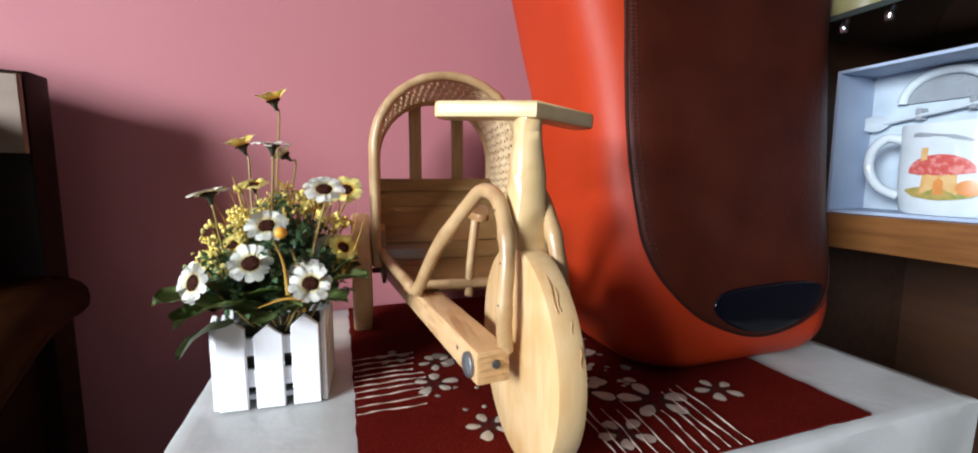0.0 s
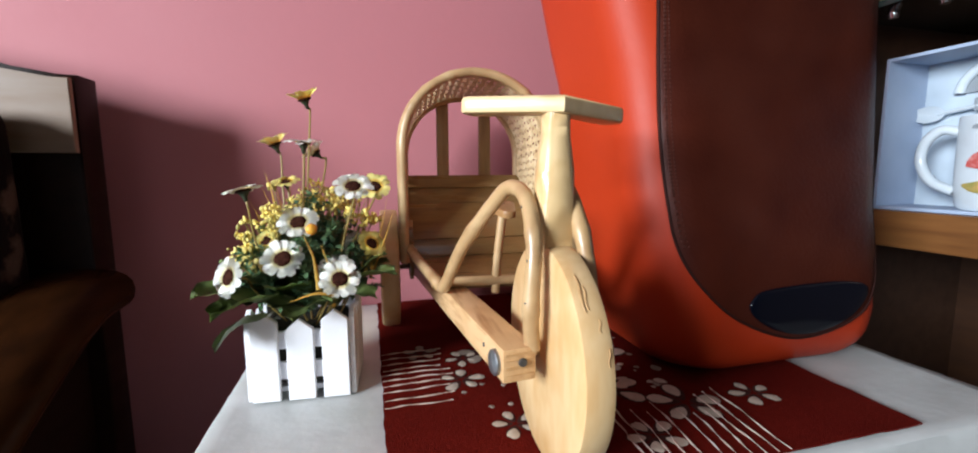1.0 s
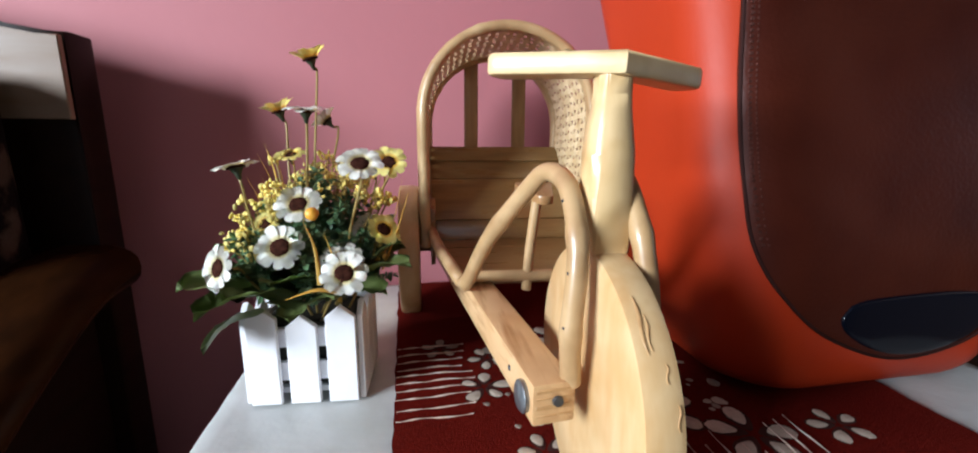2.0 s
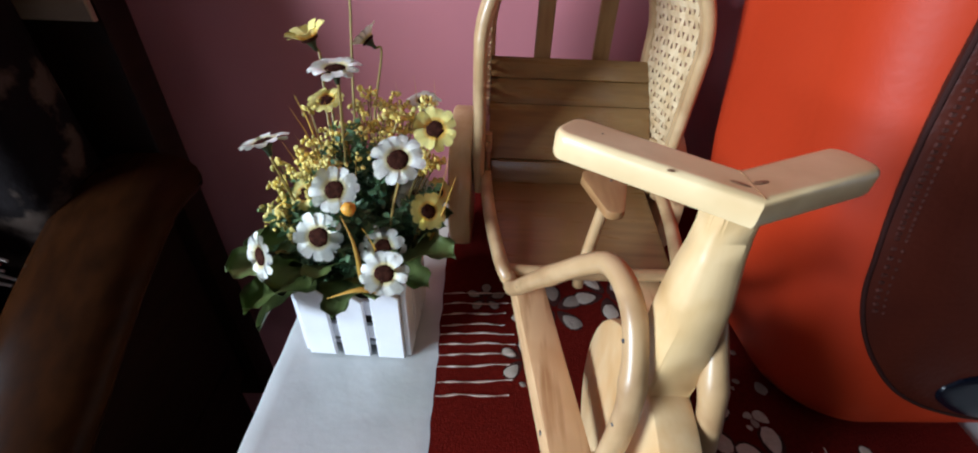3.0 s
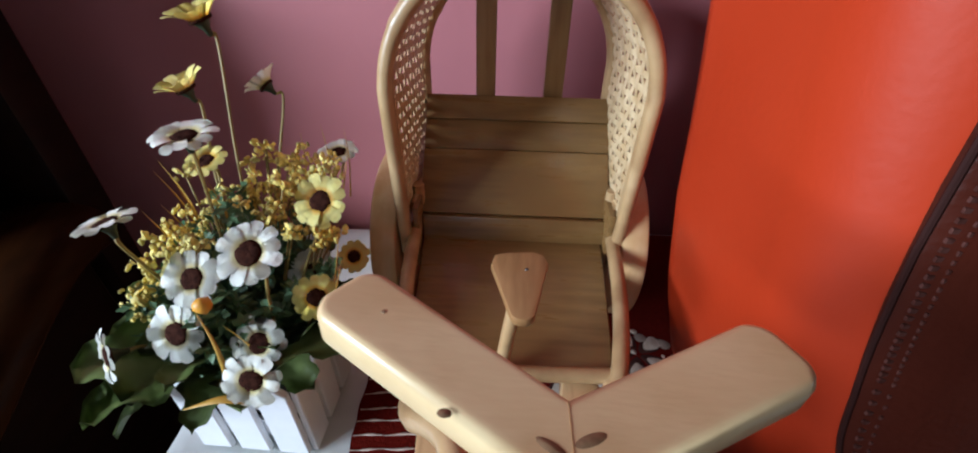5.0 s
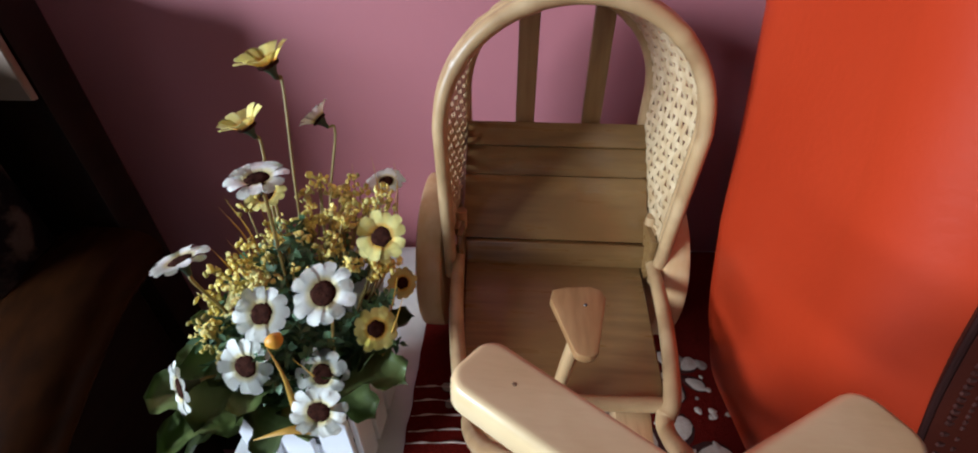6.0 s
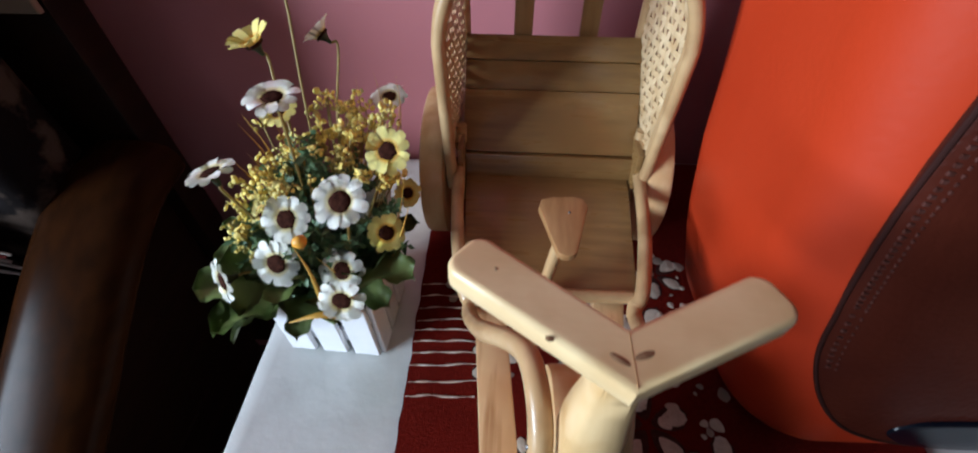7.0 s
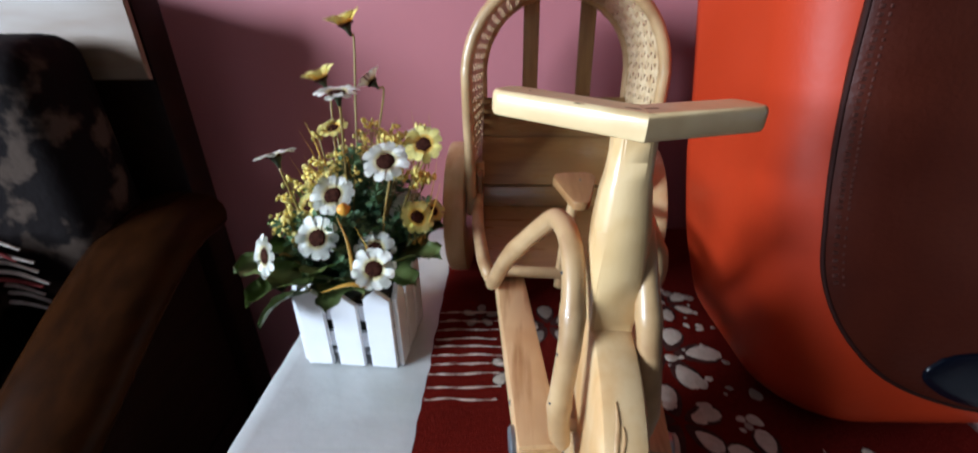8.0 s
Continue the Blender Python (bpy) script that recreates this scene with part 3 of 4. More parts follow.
for z, wx, wy, ch, x0, y0 in ((0.1265, 0.0080, 0.0088, 0.0006, 0.0014, 0.0075), (0.134, 0.0086, 0.0092, 0.0008, 0.0015, 0.0078),
                              (0.152, 0.0098, 0.0099, 0.0026, 0.0018, 0.0084), (0.170, 0.0101, 0.0100, 0.0044, 0.0022, 0.0090),
                              (0.182, 0.0088, 0.0086, 0.0040, 0.0025, 0.0094), (0.188, 0.0078, 0.0075, 0.0032, 0.0027, 0.0096),
                              (0.195, 0.0074, 0.0068, 0.0028, 0.0034, 0.0108), (0.206, 0.0076, 0.0068, 0.0028, 0.0038, 0.0118)):
    o = [(wx, -wy + ch), (wx, wy - ch), (wx - ch, wy), (-wx + ch, wy), (-wx, wy - ch), (-wx, -wy + ch), (-wx + ch, -wy), (wx - ch, -wy)]
    rings.append([(x + x0, y + y0, z) for x, y in o])
bm = bmesh.new()
add_loft(bm, rings)
bmesh.ops.bevel(bm, geom=bm.edges[:], offset=0.0006, segments=2, affect="EDGES")
part("stem", warped(bm, 0.0003, 80), M_pine_stem, rick)

# V-shaped handlebar of two mitred boards
bar_z0, bar_z1 = 0.2020, 0.2118
TILT_BAR = Matrix.Translation((0, 0, 0.2076)) @ Matrix.Rotation(radians(2.8), 4, "Y") @ Matrix.Translation((0, 0, -0.2076))


def rounded(a, c, b, rad, n=9):
    """Arc that replaces the corner c between the points a and b."""
    p, q = (a - c).normalized(), (b - c).normalized()
    half = p.angle(q) / 2
    mid = c + (p + q).normalized() * rad / math.sin(half)
    t0, t1 = c + p * rad / math.tan(half) - mid, c + q * rad / math.tan(half) - mid
    return [mid + t0.lerp(t1, k / n).normalized() * rad for k in range(n + 1)]


V_FRONT, V_INNER = Vector((0.0044, 0.0004)), Vector((0.0050, 0.0186))
R_FRONT, R_BACK = Vector((0.0573, 0.0270)), Vector((0.0492, 0.0430))
L_FRONT, L_BACK = Vector((-0.0492, 0.0350)), Vector((-0.0382, 0.0492))
outline = ([V_FRONT] + rounded(V_FRONT, R_FRONT, R_BACK, 0.0058) + rounded(R_FRONT, R_BACK, V_INNER, 0.0062) + [V_INNER] +
           rounded(V_INNER, L_BACK, L_FRONT, 0.0058) + rounded(L_BACK, L_FRONT, V_FRONT, 0.0058))


def inwards(points, d):
    """The closed outline moved inwards by d."""
    out = []
    n = len(points)
    for k, p in enumerate(points):
        e0, e1 = (p - points[k - 1]).normalized(), (points[(k + 1) % n] - p).normalized()
        n0, n1 = Vector((-e0.y, e0.x)), Vector((-e1.y, e1.x))
        m = (n0 + n1).normalized()
        out.append(p + m * d / max(0.3, m.dot(n0)))
    return out


bm = bmesh.new()
add_loft(bm, [[(p.x, p.y, z) for p in inwards(outline, d)] for d, z in (
    (0.0028, bar_z0), (0.0020, bar_z0), (0.0006, bar_z0 + 0.0006), (0.0, bar_z0 + 0.0020), (0.0, bar_z1 - 0.0020), (0.0006, bar_z1 - 0.0006),
    (0.0013, bar_z1 - 0.0001), (0.0020, bar_z1), (0.0028, bar_z1))])
board = part("handlebar", bm, M_pine_top, rick, "pale V-shaped wooden handlebar with small knots")
board.matrix_local = TILT_BAR
part("mitre_seam", box((0.0047, 0.0095, bar_z1 + 0.00002), (0.00022, 0.0165, 0.0001)), M_grain, board)
for x, y, r, squash, turn in ((0.0012, 0.0090, 0.0031, 0.34, -30), (0.0078, 0.0107, 0.0033, 0.34, 24), (-0.0167, 0.0134, 0.0013, 0.7, 0), (-0.0320, 0.0348, 0.0006, 1, 0)):
    k1 = lathe([(0, 0), (r, 0), (r * 0.85, 0.00012), (0, 0.0002)], 14)
    moved(k1, Matrix.Translation((x, y, bar_z1 - 0.00005)) @ Matrix.Rotation(radians(turn), 4, "Z") @ Matrix.Diagonal((1, squash, 1, 1)))
    part("knot", k1, M_knot, board)

# bent rattan guards from the bar ends to the seat
def cane_joint(t, base, spots):
    return base * (1 + sum(0.13 * math.exp(-((t - s) / 0.012) ** 2) for s in spots))


for s in (-1, 1):
    pts = [(s * 0.0160, -0.0078, 0.0725), (s * 0.0178, -0.0105, 0.0965), (s * 0.0148, -0.0062, 0.1310), (s * 0.0142, 0.0108, 0.1548),
           (s * 0.0178, 0.0312, 0.1603), (s * 0.0243, 0.0450, 0.1503), (s * 0.0405, 0.0677, 0.1199), (s * 0.0498, 0.0964, 0.0857),
           (s * 0.0515, 0.1095, 0.0800), (s * 0.0575, 0.122, 0.0855), (s * 0.0655, 0.170, 0.0895), (s * 0.0705, 0.232, 0.0915)]
    if s > 0:
        pts = [(x - 0.0005 * max(0, 1 - y / 0.1), y, z) for x, y, z in pts]
    guard = part("rattan_guard", tube(spline(pts, 10), lambda t: cane_joint(t, 0.0047, (0.09, 0.2, 0.52, 0.75)), 12), M_rattan, rick)
    for k, f in ((1, 0.1), (1, 0.75), (2, 0.8), (6, 0.5)):
        p = Vector(pts[k]).lerp(Vector(pts[k + 1]), f)
        nail = lathe([(0, -0.001), (0.0010, -0.001), (0.0008, 0.0006), (0, 0.0008)], 8)
        part("nail_head", moved(nail, Matrix.Translation(p + Vector((-0.0040, -0.0024, 0))) @ Matrix.Rotation(radians(-120), 4, "Y")), M_darkmetal, guard)

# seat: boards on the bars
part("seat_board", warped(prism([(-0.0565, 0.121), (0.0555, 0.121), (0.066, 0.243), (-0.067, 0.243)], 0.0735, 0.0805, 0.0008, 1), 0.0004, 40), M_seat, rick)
part("front_rail", tube(spline([(-0.059, 0.118, 0.0815), (0, 0.1175, 0.0805), (0.057, 0.118, 0.0815)], 8), 0.0042, 10), M_rattan, rick)
lean = math.atan2(0.062, 0.066)
rotx = Matrix.Rotation(-lean, 3, "X")
base = Vector((0, 0.2415, 0.0965))
along = Vector((0, math.sin(lean), math.cos(lean)))
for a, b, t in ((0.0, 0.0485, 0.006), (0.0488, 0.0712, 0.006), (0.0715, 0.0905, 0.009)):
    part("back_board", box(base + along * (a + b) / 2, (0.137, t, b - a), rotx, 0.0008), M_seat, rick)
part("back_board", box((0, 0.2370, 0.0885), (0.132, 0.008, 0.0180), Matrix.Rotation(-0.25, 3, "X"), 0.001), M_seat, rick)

# hood: two rattan arches, cane weave, slats
def arch(y, hw, spring, top, foot, lean_y=0.0, n=26):
    pts = [Vector((-hw, y + lean_y, foot)), Vector((-hw, y + lean_y * 0.5, (foot + spring) / 2))]
    for k in range(n + 1):
        a = math.pi * k / n
        pts.append(Vector((-hw * math.cos(a), y, spring + (top - spring) * max(0.0, math.sin(a)) ** 0.92)))
    pts += [Vector((hw, y + lean_y * 0.5, (foot + spring) / 2)), Vector((hw, y + lean_y, foot))]
    return [p + Vector((-0.0015, 0, 0)) for p in pts]


HOOD = ((0.210, 0.0738, 0.191, 0.2665, 0.078, 0.010), (0.305, 0.0685, 0.184, 0.2560, 0.078, 0.0))
HOOD_X = -0.0015
for y, hw, sp, tp, ft, ly in HOOD:
    part("hood_arch", tube(spline(arch(y, hw, sp, tp, ft, ly), 3), lambda t: cane_joint(t, 0.0045, (0.22, 0.4, 0.7)), 12), M_rattan, rick)
    part("hood_arch", tube(spline(arch(y + 0.0085, hw + 0.0015, sp, tp + 0.0010, ft, ly), 3), lambda t: cane_joint(t, 0.0042, (0.3, 0.55, 0.8)), 12),
         M_rattan, rick)


def hood_at(s, w, lift=0.0):
    f, r = HOOD
    y = f[0] + 0.006 + (r[0] - f[0] - 0.010) * w
    hw, sp, tp = (f[i] + (r[i] - f[i]) * w for i in (1, 2, 3))
    low = 0.100
    side = sp - low
    arc = math.pi * 0.5 * (hw + tp - sp)
    L = 2 * side + arc
    d = s * L
    if d < side:
        return Vector((HOOD_X - hw - lift, y + (1 - (d / side)) * f[5] * 0.6 * (1 - w), low + d))
    if d > side + arc:
        e = L - d
        return Vector((HOOD_X + hw + lift, y + (1 - (e / side)) * f[5] * 0.6 * (1 - w), low + e))
    a = math.pi * (d - side) / arc
    return Vector((HOOD_X - (hw + lift) * math.cos(a), y, sp + (tp - sp + lift) * max(0.0, math.sin(a)) ** 0.92))


def ribbon(b, pts, normals, width, thick):
    rings = []
    n = len(pts)
    for i, p in enumerate(pts):
        d = (pts[min(i + 1, n - 1)] - pts[max(i - 1, 0)]).normalized()
        nr = normals[i]
        sd = d.cross(nr).normalized()
        rings.append([p + sd * width / 2 - nr * thick / 2, p + sd * width / 2 + nr * thick / 2,
                      p - sd * width / 2 + nr * thick / 2, p - sd * width / 2 - nr * thick / 2])
    add_loft(b, rings)


def hood_n(s, w):
    e = 0.004
    a = hood_at(min(1, s + e), w) - hood_at(max(0, s - e), w)
    c = hood_at(s, min(1, w + 0.02)) - hood_at(s, max(0, w - 0.02))
    return a.cross(c).normalized() * -1


bm = bmesh.new()
NS, NW = 50, 11
for j in range(NW):
    w = (j + 0.5) / NW
    ss = [i / 150 for i in range(151)]
    ribbon(bm, [hood_at(s, w, 0.0006 * math.sin(s * NS * math.pi + j * math.pi)) for s in ss], [hood_n(s, w) for s in ss], 0.0051, 0.0007)
for i in range(NS):
    s = (i + 0.5) / NS
    ws = [j / 22 for j in range(23)]
    ribbon(bm, [hood_at(s, w, 0.0006 * math.cos(w * NW * math.pi + i * math.pi)) for w in ws], [hood_n(s, w) for w in ws], 0.0042, 0.0007)
part("cane_weave", bm, M_cane, rick, "open basket weave of pale cane", False)
for x in (-0.0245, 0.0265):
    part("back_slat", box((x, 0.3065, 0.204), (0.0145, 0.004, 0.098), None, 0.001), M_slat, rick)
for s in (-1, 1):
    part("hood_post", tube([(s * 0.0695, 0.245, 0.080), (s * 0.0695, 0.246, 0.118)], 0.0042, 10), M_rattan, rick)
    part("hood_brace", tube([(s * 0.0705, 0.232, 0.108), (s * 0.072, 0.30, 0.112)], 0.0036, 10), M_rattan, rick)

# boards added under the weave to stop leaking light and cover the axle
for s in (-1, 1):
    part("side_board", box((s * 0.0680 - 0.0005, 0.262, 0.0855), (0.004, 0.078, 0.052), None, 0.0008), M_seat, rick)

# driver's saddle on its post
post = part("saddle_post", tube(spline([(-0.006, 0.118, 0.070), (-0.004, 0.118, 0.100), (0.000, 0.117, 0.136)], 8), 0.0036, 12), M_rattan, rick)
out = []
for k in range(9):
    a = -math.pi / 2 + (k / 8 - 0.5) * 2.2
    out.append((0.006 * math.cos(a) - 0.001, 0.101 + 0.005 * math.sin(a)))
out += [(0.0115, 0.1285), (0.0095, 0.1335), (0.0045, 0.1355), (-0.009, 0.1345), (-0.0145, 0.1325), (-0.016, 0.127)]
bm = prism(out, 0.0, 0.006, 0.0013, 2)
moved(bm, Matrix.Translation((0.0035, 0.1245, 0.139)) @ Matrix.Rotation(radians(9), 4, "X") @ Matrix.Translation((0, -0.118, -0.003)))
saddle = part("saddle", bm, M_saddle, rick, "small wedge-shaped wooden saddle")
dot = lathe([(0, 0), (0.0009, 0), (0.0007, 0.0004), (0, 0.0005)], 10)
part("nail_head", moved(dot, Matrix.Translation((0.0045, 0.1300, 0.1428))), M_darkmetal, saddle)

# ---------------------------------------------------------------- picket planter
PW = 0.0700
PLANT = pose(0.0055, 0.3605, 0.0002, 0, 0, -4.0)
planter = thing("picket_planter", "white lacquered wooden picket fence planter box", "planter", PLANT)


def picket(x, y, w, h, along_x=True, tip=0.008):
    o = [(-w / 2, 0), (w / 2, 0), (w / 2, h - tip), (0, h), (-w / 2, h - tip)]
    b = prism(o, -0.0021, 0.0021, 0.0006, 1)
    m = Matrix.Translation((x, y, 0)) @ (Matrix() if along_x else Matrix.Rotation(radians(90), 4, "Z")) @ Matrix.Rotation(radians(90), 4, "X")
    part("picket", moved(b, m), M_white, planter)


PH = 0.0690
for k in (-1, 0, 1):
    x = k * (PW / 2 - 0.0098)
    h = PH if k else PH - 0.006
    picket(x, 0.002, 0.0195, h)
    picket(x, PW - 0.002, 0.0195, h)
    for s in (-1, 1):
        picket(s * (PW / 2 + 0.0022), PW / 2 + k * (PW / 2 - 0.0125), 0.018, h, False)
for z in (0.022, 0.046):
    for y in (0.0058, PW - 0.0058):
        part("rail", box((0, y, z), (PW - 0.001, 0.0032, 0.0135), None, 0.0005), M_white, planter)
    for s in (-1, 1):
        part("rail", box((s * (PW / 2 - 0.0015), PW / 2, z), (0.003, PW - 0.016, 0.0135), None, 0.0005), M_white, planter)
part("bottom_board", box((0, PW / 2, 0.006), (PW - 0.008, PW - 0.016, 0.004)), M_white, planter)

# ---------------------------------------------------------------- artificial bouquet
bouq = thing("artificial_flowers", "artificial white and yellow daisies with green leaves in the planter", "flowers",
             PLANT @ pose(0, 0.0367, 0.0085))
INV = bouq.matrix_world.inverted()
rf = random.Random(11)
part("foam_block", warped(box((0, 0, 0.023), (PW - 0.012, PW - 0.018, 0.046), None, 0.004), 0.0015, 90), M_soil, bouq)


def petal_piece(r, seed, lift=0.0):
    """One silk petal pointing along +x from the flower's centre."""
    rr = random.Random(seed)
    b = bmesh.new()
    r0, wid, L = r * 0.28, r * 0.455, r * rr.uniform(0.95, 1.07)
    cup, tw = rr.uniform(0.13, 0.17), rr.uniform(-0.08, 0.08)
    rows = []
    for t, w in ((0, 0.55), (0.3, 0.80), (0.6, 0.98), (0.80, 1.0), (0.94, 0.78), (1.0, 0.40)):
        x = r0 + (L - r0) * t
        z = cup * (math.sin(t * 2.1) - 0.55 * t * t) * r + lift * t * r + rr.uniform(-1, 1) * 0.015 * r
        rows.append([b.verts.new((x, y * w * wid, z + dz * wid * w + y * w * wid * tw)) for y, dz in ((-0.5, 0.03), (0, -0.01), (0.5, 0.03))])
    for p, q in zip(rows, rows[1:]):
        for i in range(2):
            b.faces.new((p[i], p[i + 1], q[i + 1], q[i]))
    bmesh.ops.solidify(b, geom=b.faces[:], thickness=0.0003)
    return b


FL_R = 0.0142


def plain_mesh(bm, mt):
    me = bpy.data.meshes.new("piece")
    bmesh.ops.recalc_face_normals(bm, faces=bm.faces)
    bm.to_mesh(me)
    bm.free()
    for p in me.polygons:
        p.use_smooth = True
    me.materials.append(mt)
    return me


PETALS = {kind: [plain_mesh(petal_piece(FL_R, sd), mt) for sd in range(6)] for kind, mt in (("white", M_white_petal), ("yellow", M_yellow_petal))}
CUPPED = {kind: [plain_mesh(petal_piece(FL_R, sd, 0.42), mt) for sd in range(6)] for kind, mt in (("white", M_white_petal), ("yellow", M_yellow_petal))}
HEART = plain_mesh(warped(lathe([(0.0, -0.001), (0.0058, -0.001), (0.0059, 0.0005), (0.0044, 0.0013), (0.0026, 0.0015), (0.0, 0.0012)], 20), 0.0005, 700), M_heart)
CALYX = plain_mesh(lathe([(0.0, -0.009), (0.0013, -0.0085), (0.0020, -0.005), (0.0040, -0.0018), (0.0044, -0.0010), (0.0, -0.0008)], 14), M_calyx)
count = 0


def daisy(kind, u, v, z, normal, scale=1.0, root=None, cupped=False):
    """A flower head at a place of the room, facing normal, on its stem."""
    global count
    count += 1
    p = INV @ Vector((u, v, z))
    n = (INV.to_3x3() @ Vector(normal)).normalized()
    q = n.to_track_quat("Z", "Y").to_matrix().to_4x4() @ Matrix.Rotation(rf.uniform(0, 6.28), 4, "Z")
    m = Matrix.Translation(p) @ q @ Matrix.Scale(scale, 4)
    head = new("flower_head", HEART)
    head.parent, head.matrix_local = bouq, m
    head["label"] = "dark brown domed centre of a " + kind + " daisy"
    for k in range(12):
        c = new("petal", (CUPPED if cupped else PETALS)[kind][(k * 5 + count) % 6])
        c.parent = head
        c.matrix_local = Matrix.Translation((0, 0, -0.0003 * (k % 2))) @ Matrix.Rotation(2 * math.pi * (k + rf.uniform(-0.13, 0.13)) / 12, 4, "Z") @ Matrix.Rotation(rf.uniform(-0.06, 0.06), 4, "Y")
    x = new("calyx", CALYX)
    x.parent = head
    r = Vector(root) if root else Vector((p.x * 0.35 + rf.uniform(-0.006, 0.006), p.y * 0.35 + rf.uniform(-0.006, 0.006), 0.042))
    back = p - n * 0.008 * scale
    mid = r.lerp(back, 0.6) + Vector((rf.uniform(-1, 1), rf.uniform(-1, 1), 0.4)) * 0.004
    part("stem", tube(spline([r, mid, back - n * 0.006, back], 6), 0.0009, 6), M_stem, bouq)


daisy("white", 0.037, 0.346, 0.095, (0.05, -0.90, 0.45), 1.0)
daisy("white", -0.003, 0.362, 0.109, (-0.10, -0.85, 0.55), 1.05)
daisy("white", 0.007, 0.375, 0.134, (-0.05, -0.75, 0.70), 1.02)
daisy("white", -0.037, 0.355, 0.099, (-0.62, -0.72, 0.30), 1.0)
daisy("yellow", 0.064, 0.408, 0.159, (-0.02, -0.75, 0.65), 0.98)
daisy("white", 0.048, 0.363, 0.161, (0.0, -0.60, 0.75), 1.0)
daisy("yellow", 0.0065, 0.452, 0.236, (-0.28, -0.12, 0.95), 1.0, cupped=True)
daisy("yellow", -0.022, 0.463, 0.197, (-0.32, -0.12, 0.95), 1.0, cupped=True)
daisy("white", 0.0097, 0.405, 0.195, (0.02, -0.12, 1.0), 1.0)
daisy("white", 0.010, 0.491, 0.190, (-0.70, 0.10, 0.70), 0.85, cupped=True)
daisy("white", -0.032, 0.387, 0.158, (-0.22, 0.12, 0.95), 1.0)
daisy("white", 0.049, 0.485, 0.148, (0.0, -0.20, 0.95), 0.9)
daisy("white", 0.0484, 0.412, 0.107, (0.20, -0.85, 0.45), 1.0)
daisy("yellow", 0.060, 0.384, 0.114, (0.45, -0.65, 0.60), 0.85)
daisy("white", 0.033, 0.366, 0.098, (0.0, -0.75, 0.65), 0.98)
daisy("yellow", -0.011, 0.441, 0.163, (-0.10, -0.35, 0.9), 0.85)
daisy("yellow", 0.061, 0.444, 0.092, (0.5, -0.65, 0.5), 0.75)
daisy("yellow", 0.016, 0.452, 0.100, (0.1, -0.45, 0.85), 0.85)
daisy("yellow", -0.020, 0.395, 0.118, (-0.3, -0.65, 0.6), 0.75)


def leaf_mesh(L, W, droop, seed, lobes=2.2):
    rr = random.Random(seed)
    b = bmesh.new()
    rows = []
    n = 14
    for i in range(n + 1):
        t = i / n
        w = W * max(0.0, math.sin(math.pi * min(1, t * 0.94 + 0.06))) ** 0.6 * (1 + 0.34 * math.sin(t * lobes * 2 * math.pi + 0.6))
        x = L * t
        z = 0.30 * L * math.sin(t * 1.6) - droop * L * t * t
        rows.append([b.verts.new((x, y * w, z + 0.25 * W * abs(y) + rr.uniform(-1, 1) * 0.0006)) for y in (-0.5, -0.25, 0, 0.25, 0.5)])
    for p, q in zip(rows, rows[1:]):
        for i in range(4):
            b.faces.new((p[i], p[i + 1], q[i + 1], q[i]))
    bmesh.ops.solidify(b, geom=b.faces[:], thickness=0.0004)
    return plain_mesh(b, M_leaf)


LEAVES = [leaf_mesh(0.043, 0.034, d, k) for k, d in enumerate((0.35, 0.2, 0.5))]


def leaf(u, v, z, yaw, pitch, roll=0, scale=1.0, k=0):
    o = new("leaf", LEAVES[k % 3])
    o.parent = bouq
    o.matrix_local = INV @ pose(u, v, z, 0, 0, yaw) @ pose(0, 0, 0, roll, -pitch, 0) @ Matrix.Scale(scale, 4)


for k, (u, v, z, yaw, pitch, roll, sc) in enumerate((
        (-0.006, 0.374, 0.068, 230, 10, 8, 1.35), (-0.012, 0.380, 0.068, 205, 12, -12, 1.35), (-0.020, 0.39, 0.070, 182, 22, 0, 1.1),
        (0.012, 0.372, 0.066, 262, 8, 5, 0.95), (0.022, 0.370, 0.068, 285, 14, -10, 0.85), (0.032, 0.378, 0.066, 318, 26, 10, 0.95),
        (0.034, 0.385, 0.070, 335, 26, 0, 1.25), (0.044, 0.405, 0.070, 15, 30, 0, 0.9), (0.030, 0.385, 0.070, 300, 55, 0, 0.9),
        (-0.02, 0.415, 0.075, 160, 35, 0, 0.9), (0.010, 0.375, 0.068, 245, 50, 20, 0.9), (-0.005, 0.377, 0.068, 270, 42, 0, 0.95),
        (0.0, 0.425, 0.075, 120, 45, 0, 0.9), (0.035, 0.425, 0.075, 60, 40, 0, 0.9), (-0.01, 0.38, 0.070, 215, 48, -20, 0.85),
        (0.022, 0.378, 0.068, 275, 65, 30, 0.8), (-0.028, 0.40, 0.085, 185, 25, 10, 0.75), (-0.018, 0.366, 0.062, 222, -6, 25, 0.9),
        (0.050, 0.392, 0.082, 330, 45, 20, 0.8))):
    leaf(u, v, z, yaw, pitch, roll, sc, k)

# fine fern sprigs, one joined mass
bm = bmesh.new()
for k in range(240):
    a, rad = rf.uniform(0, 6.28), math.sqrt(rf.random())
    root = Vector((rad * 0.016 * math.cos(a), rad * 0.016 * math.sin(a), 0.045))
    tip = Vector((rad * 0.050 * math.cos(a) + rf.uniform(-0.008, 0.008), rad * 0.046 * math.sin(a) + 0.010 * rf.random(), rf.uniform(0.085, 0.128 + 0.030 * max(0, math.sin(a))) - 0.024 * rad))
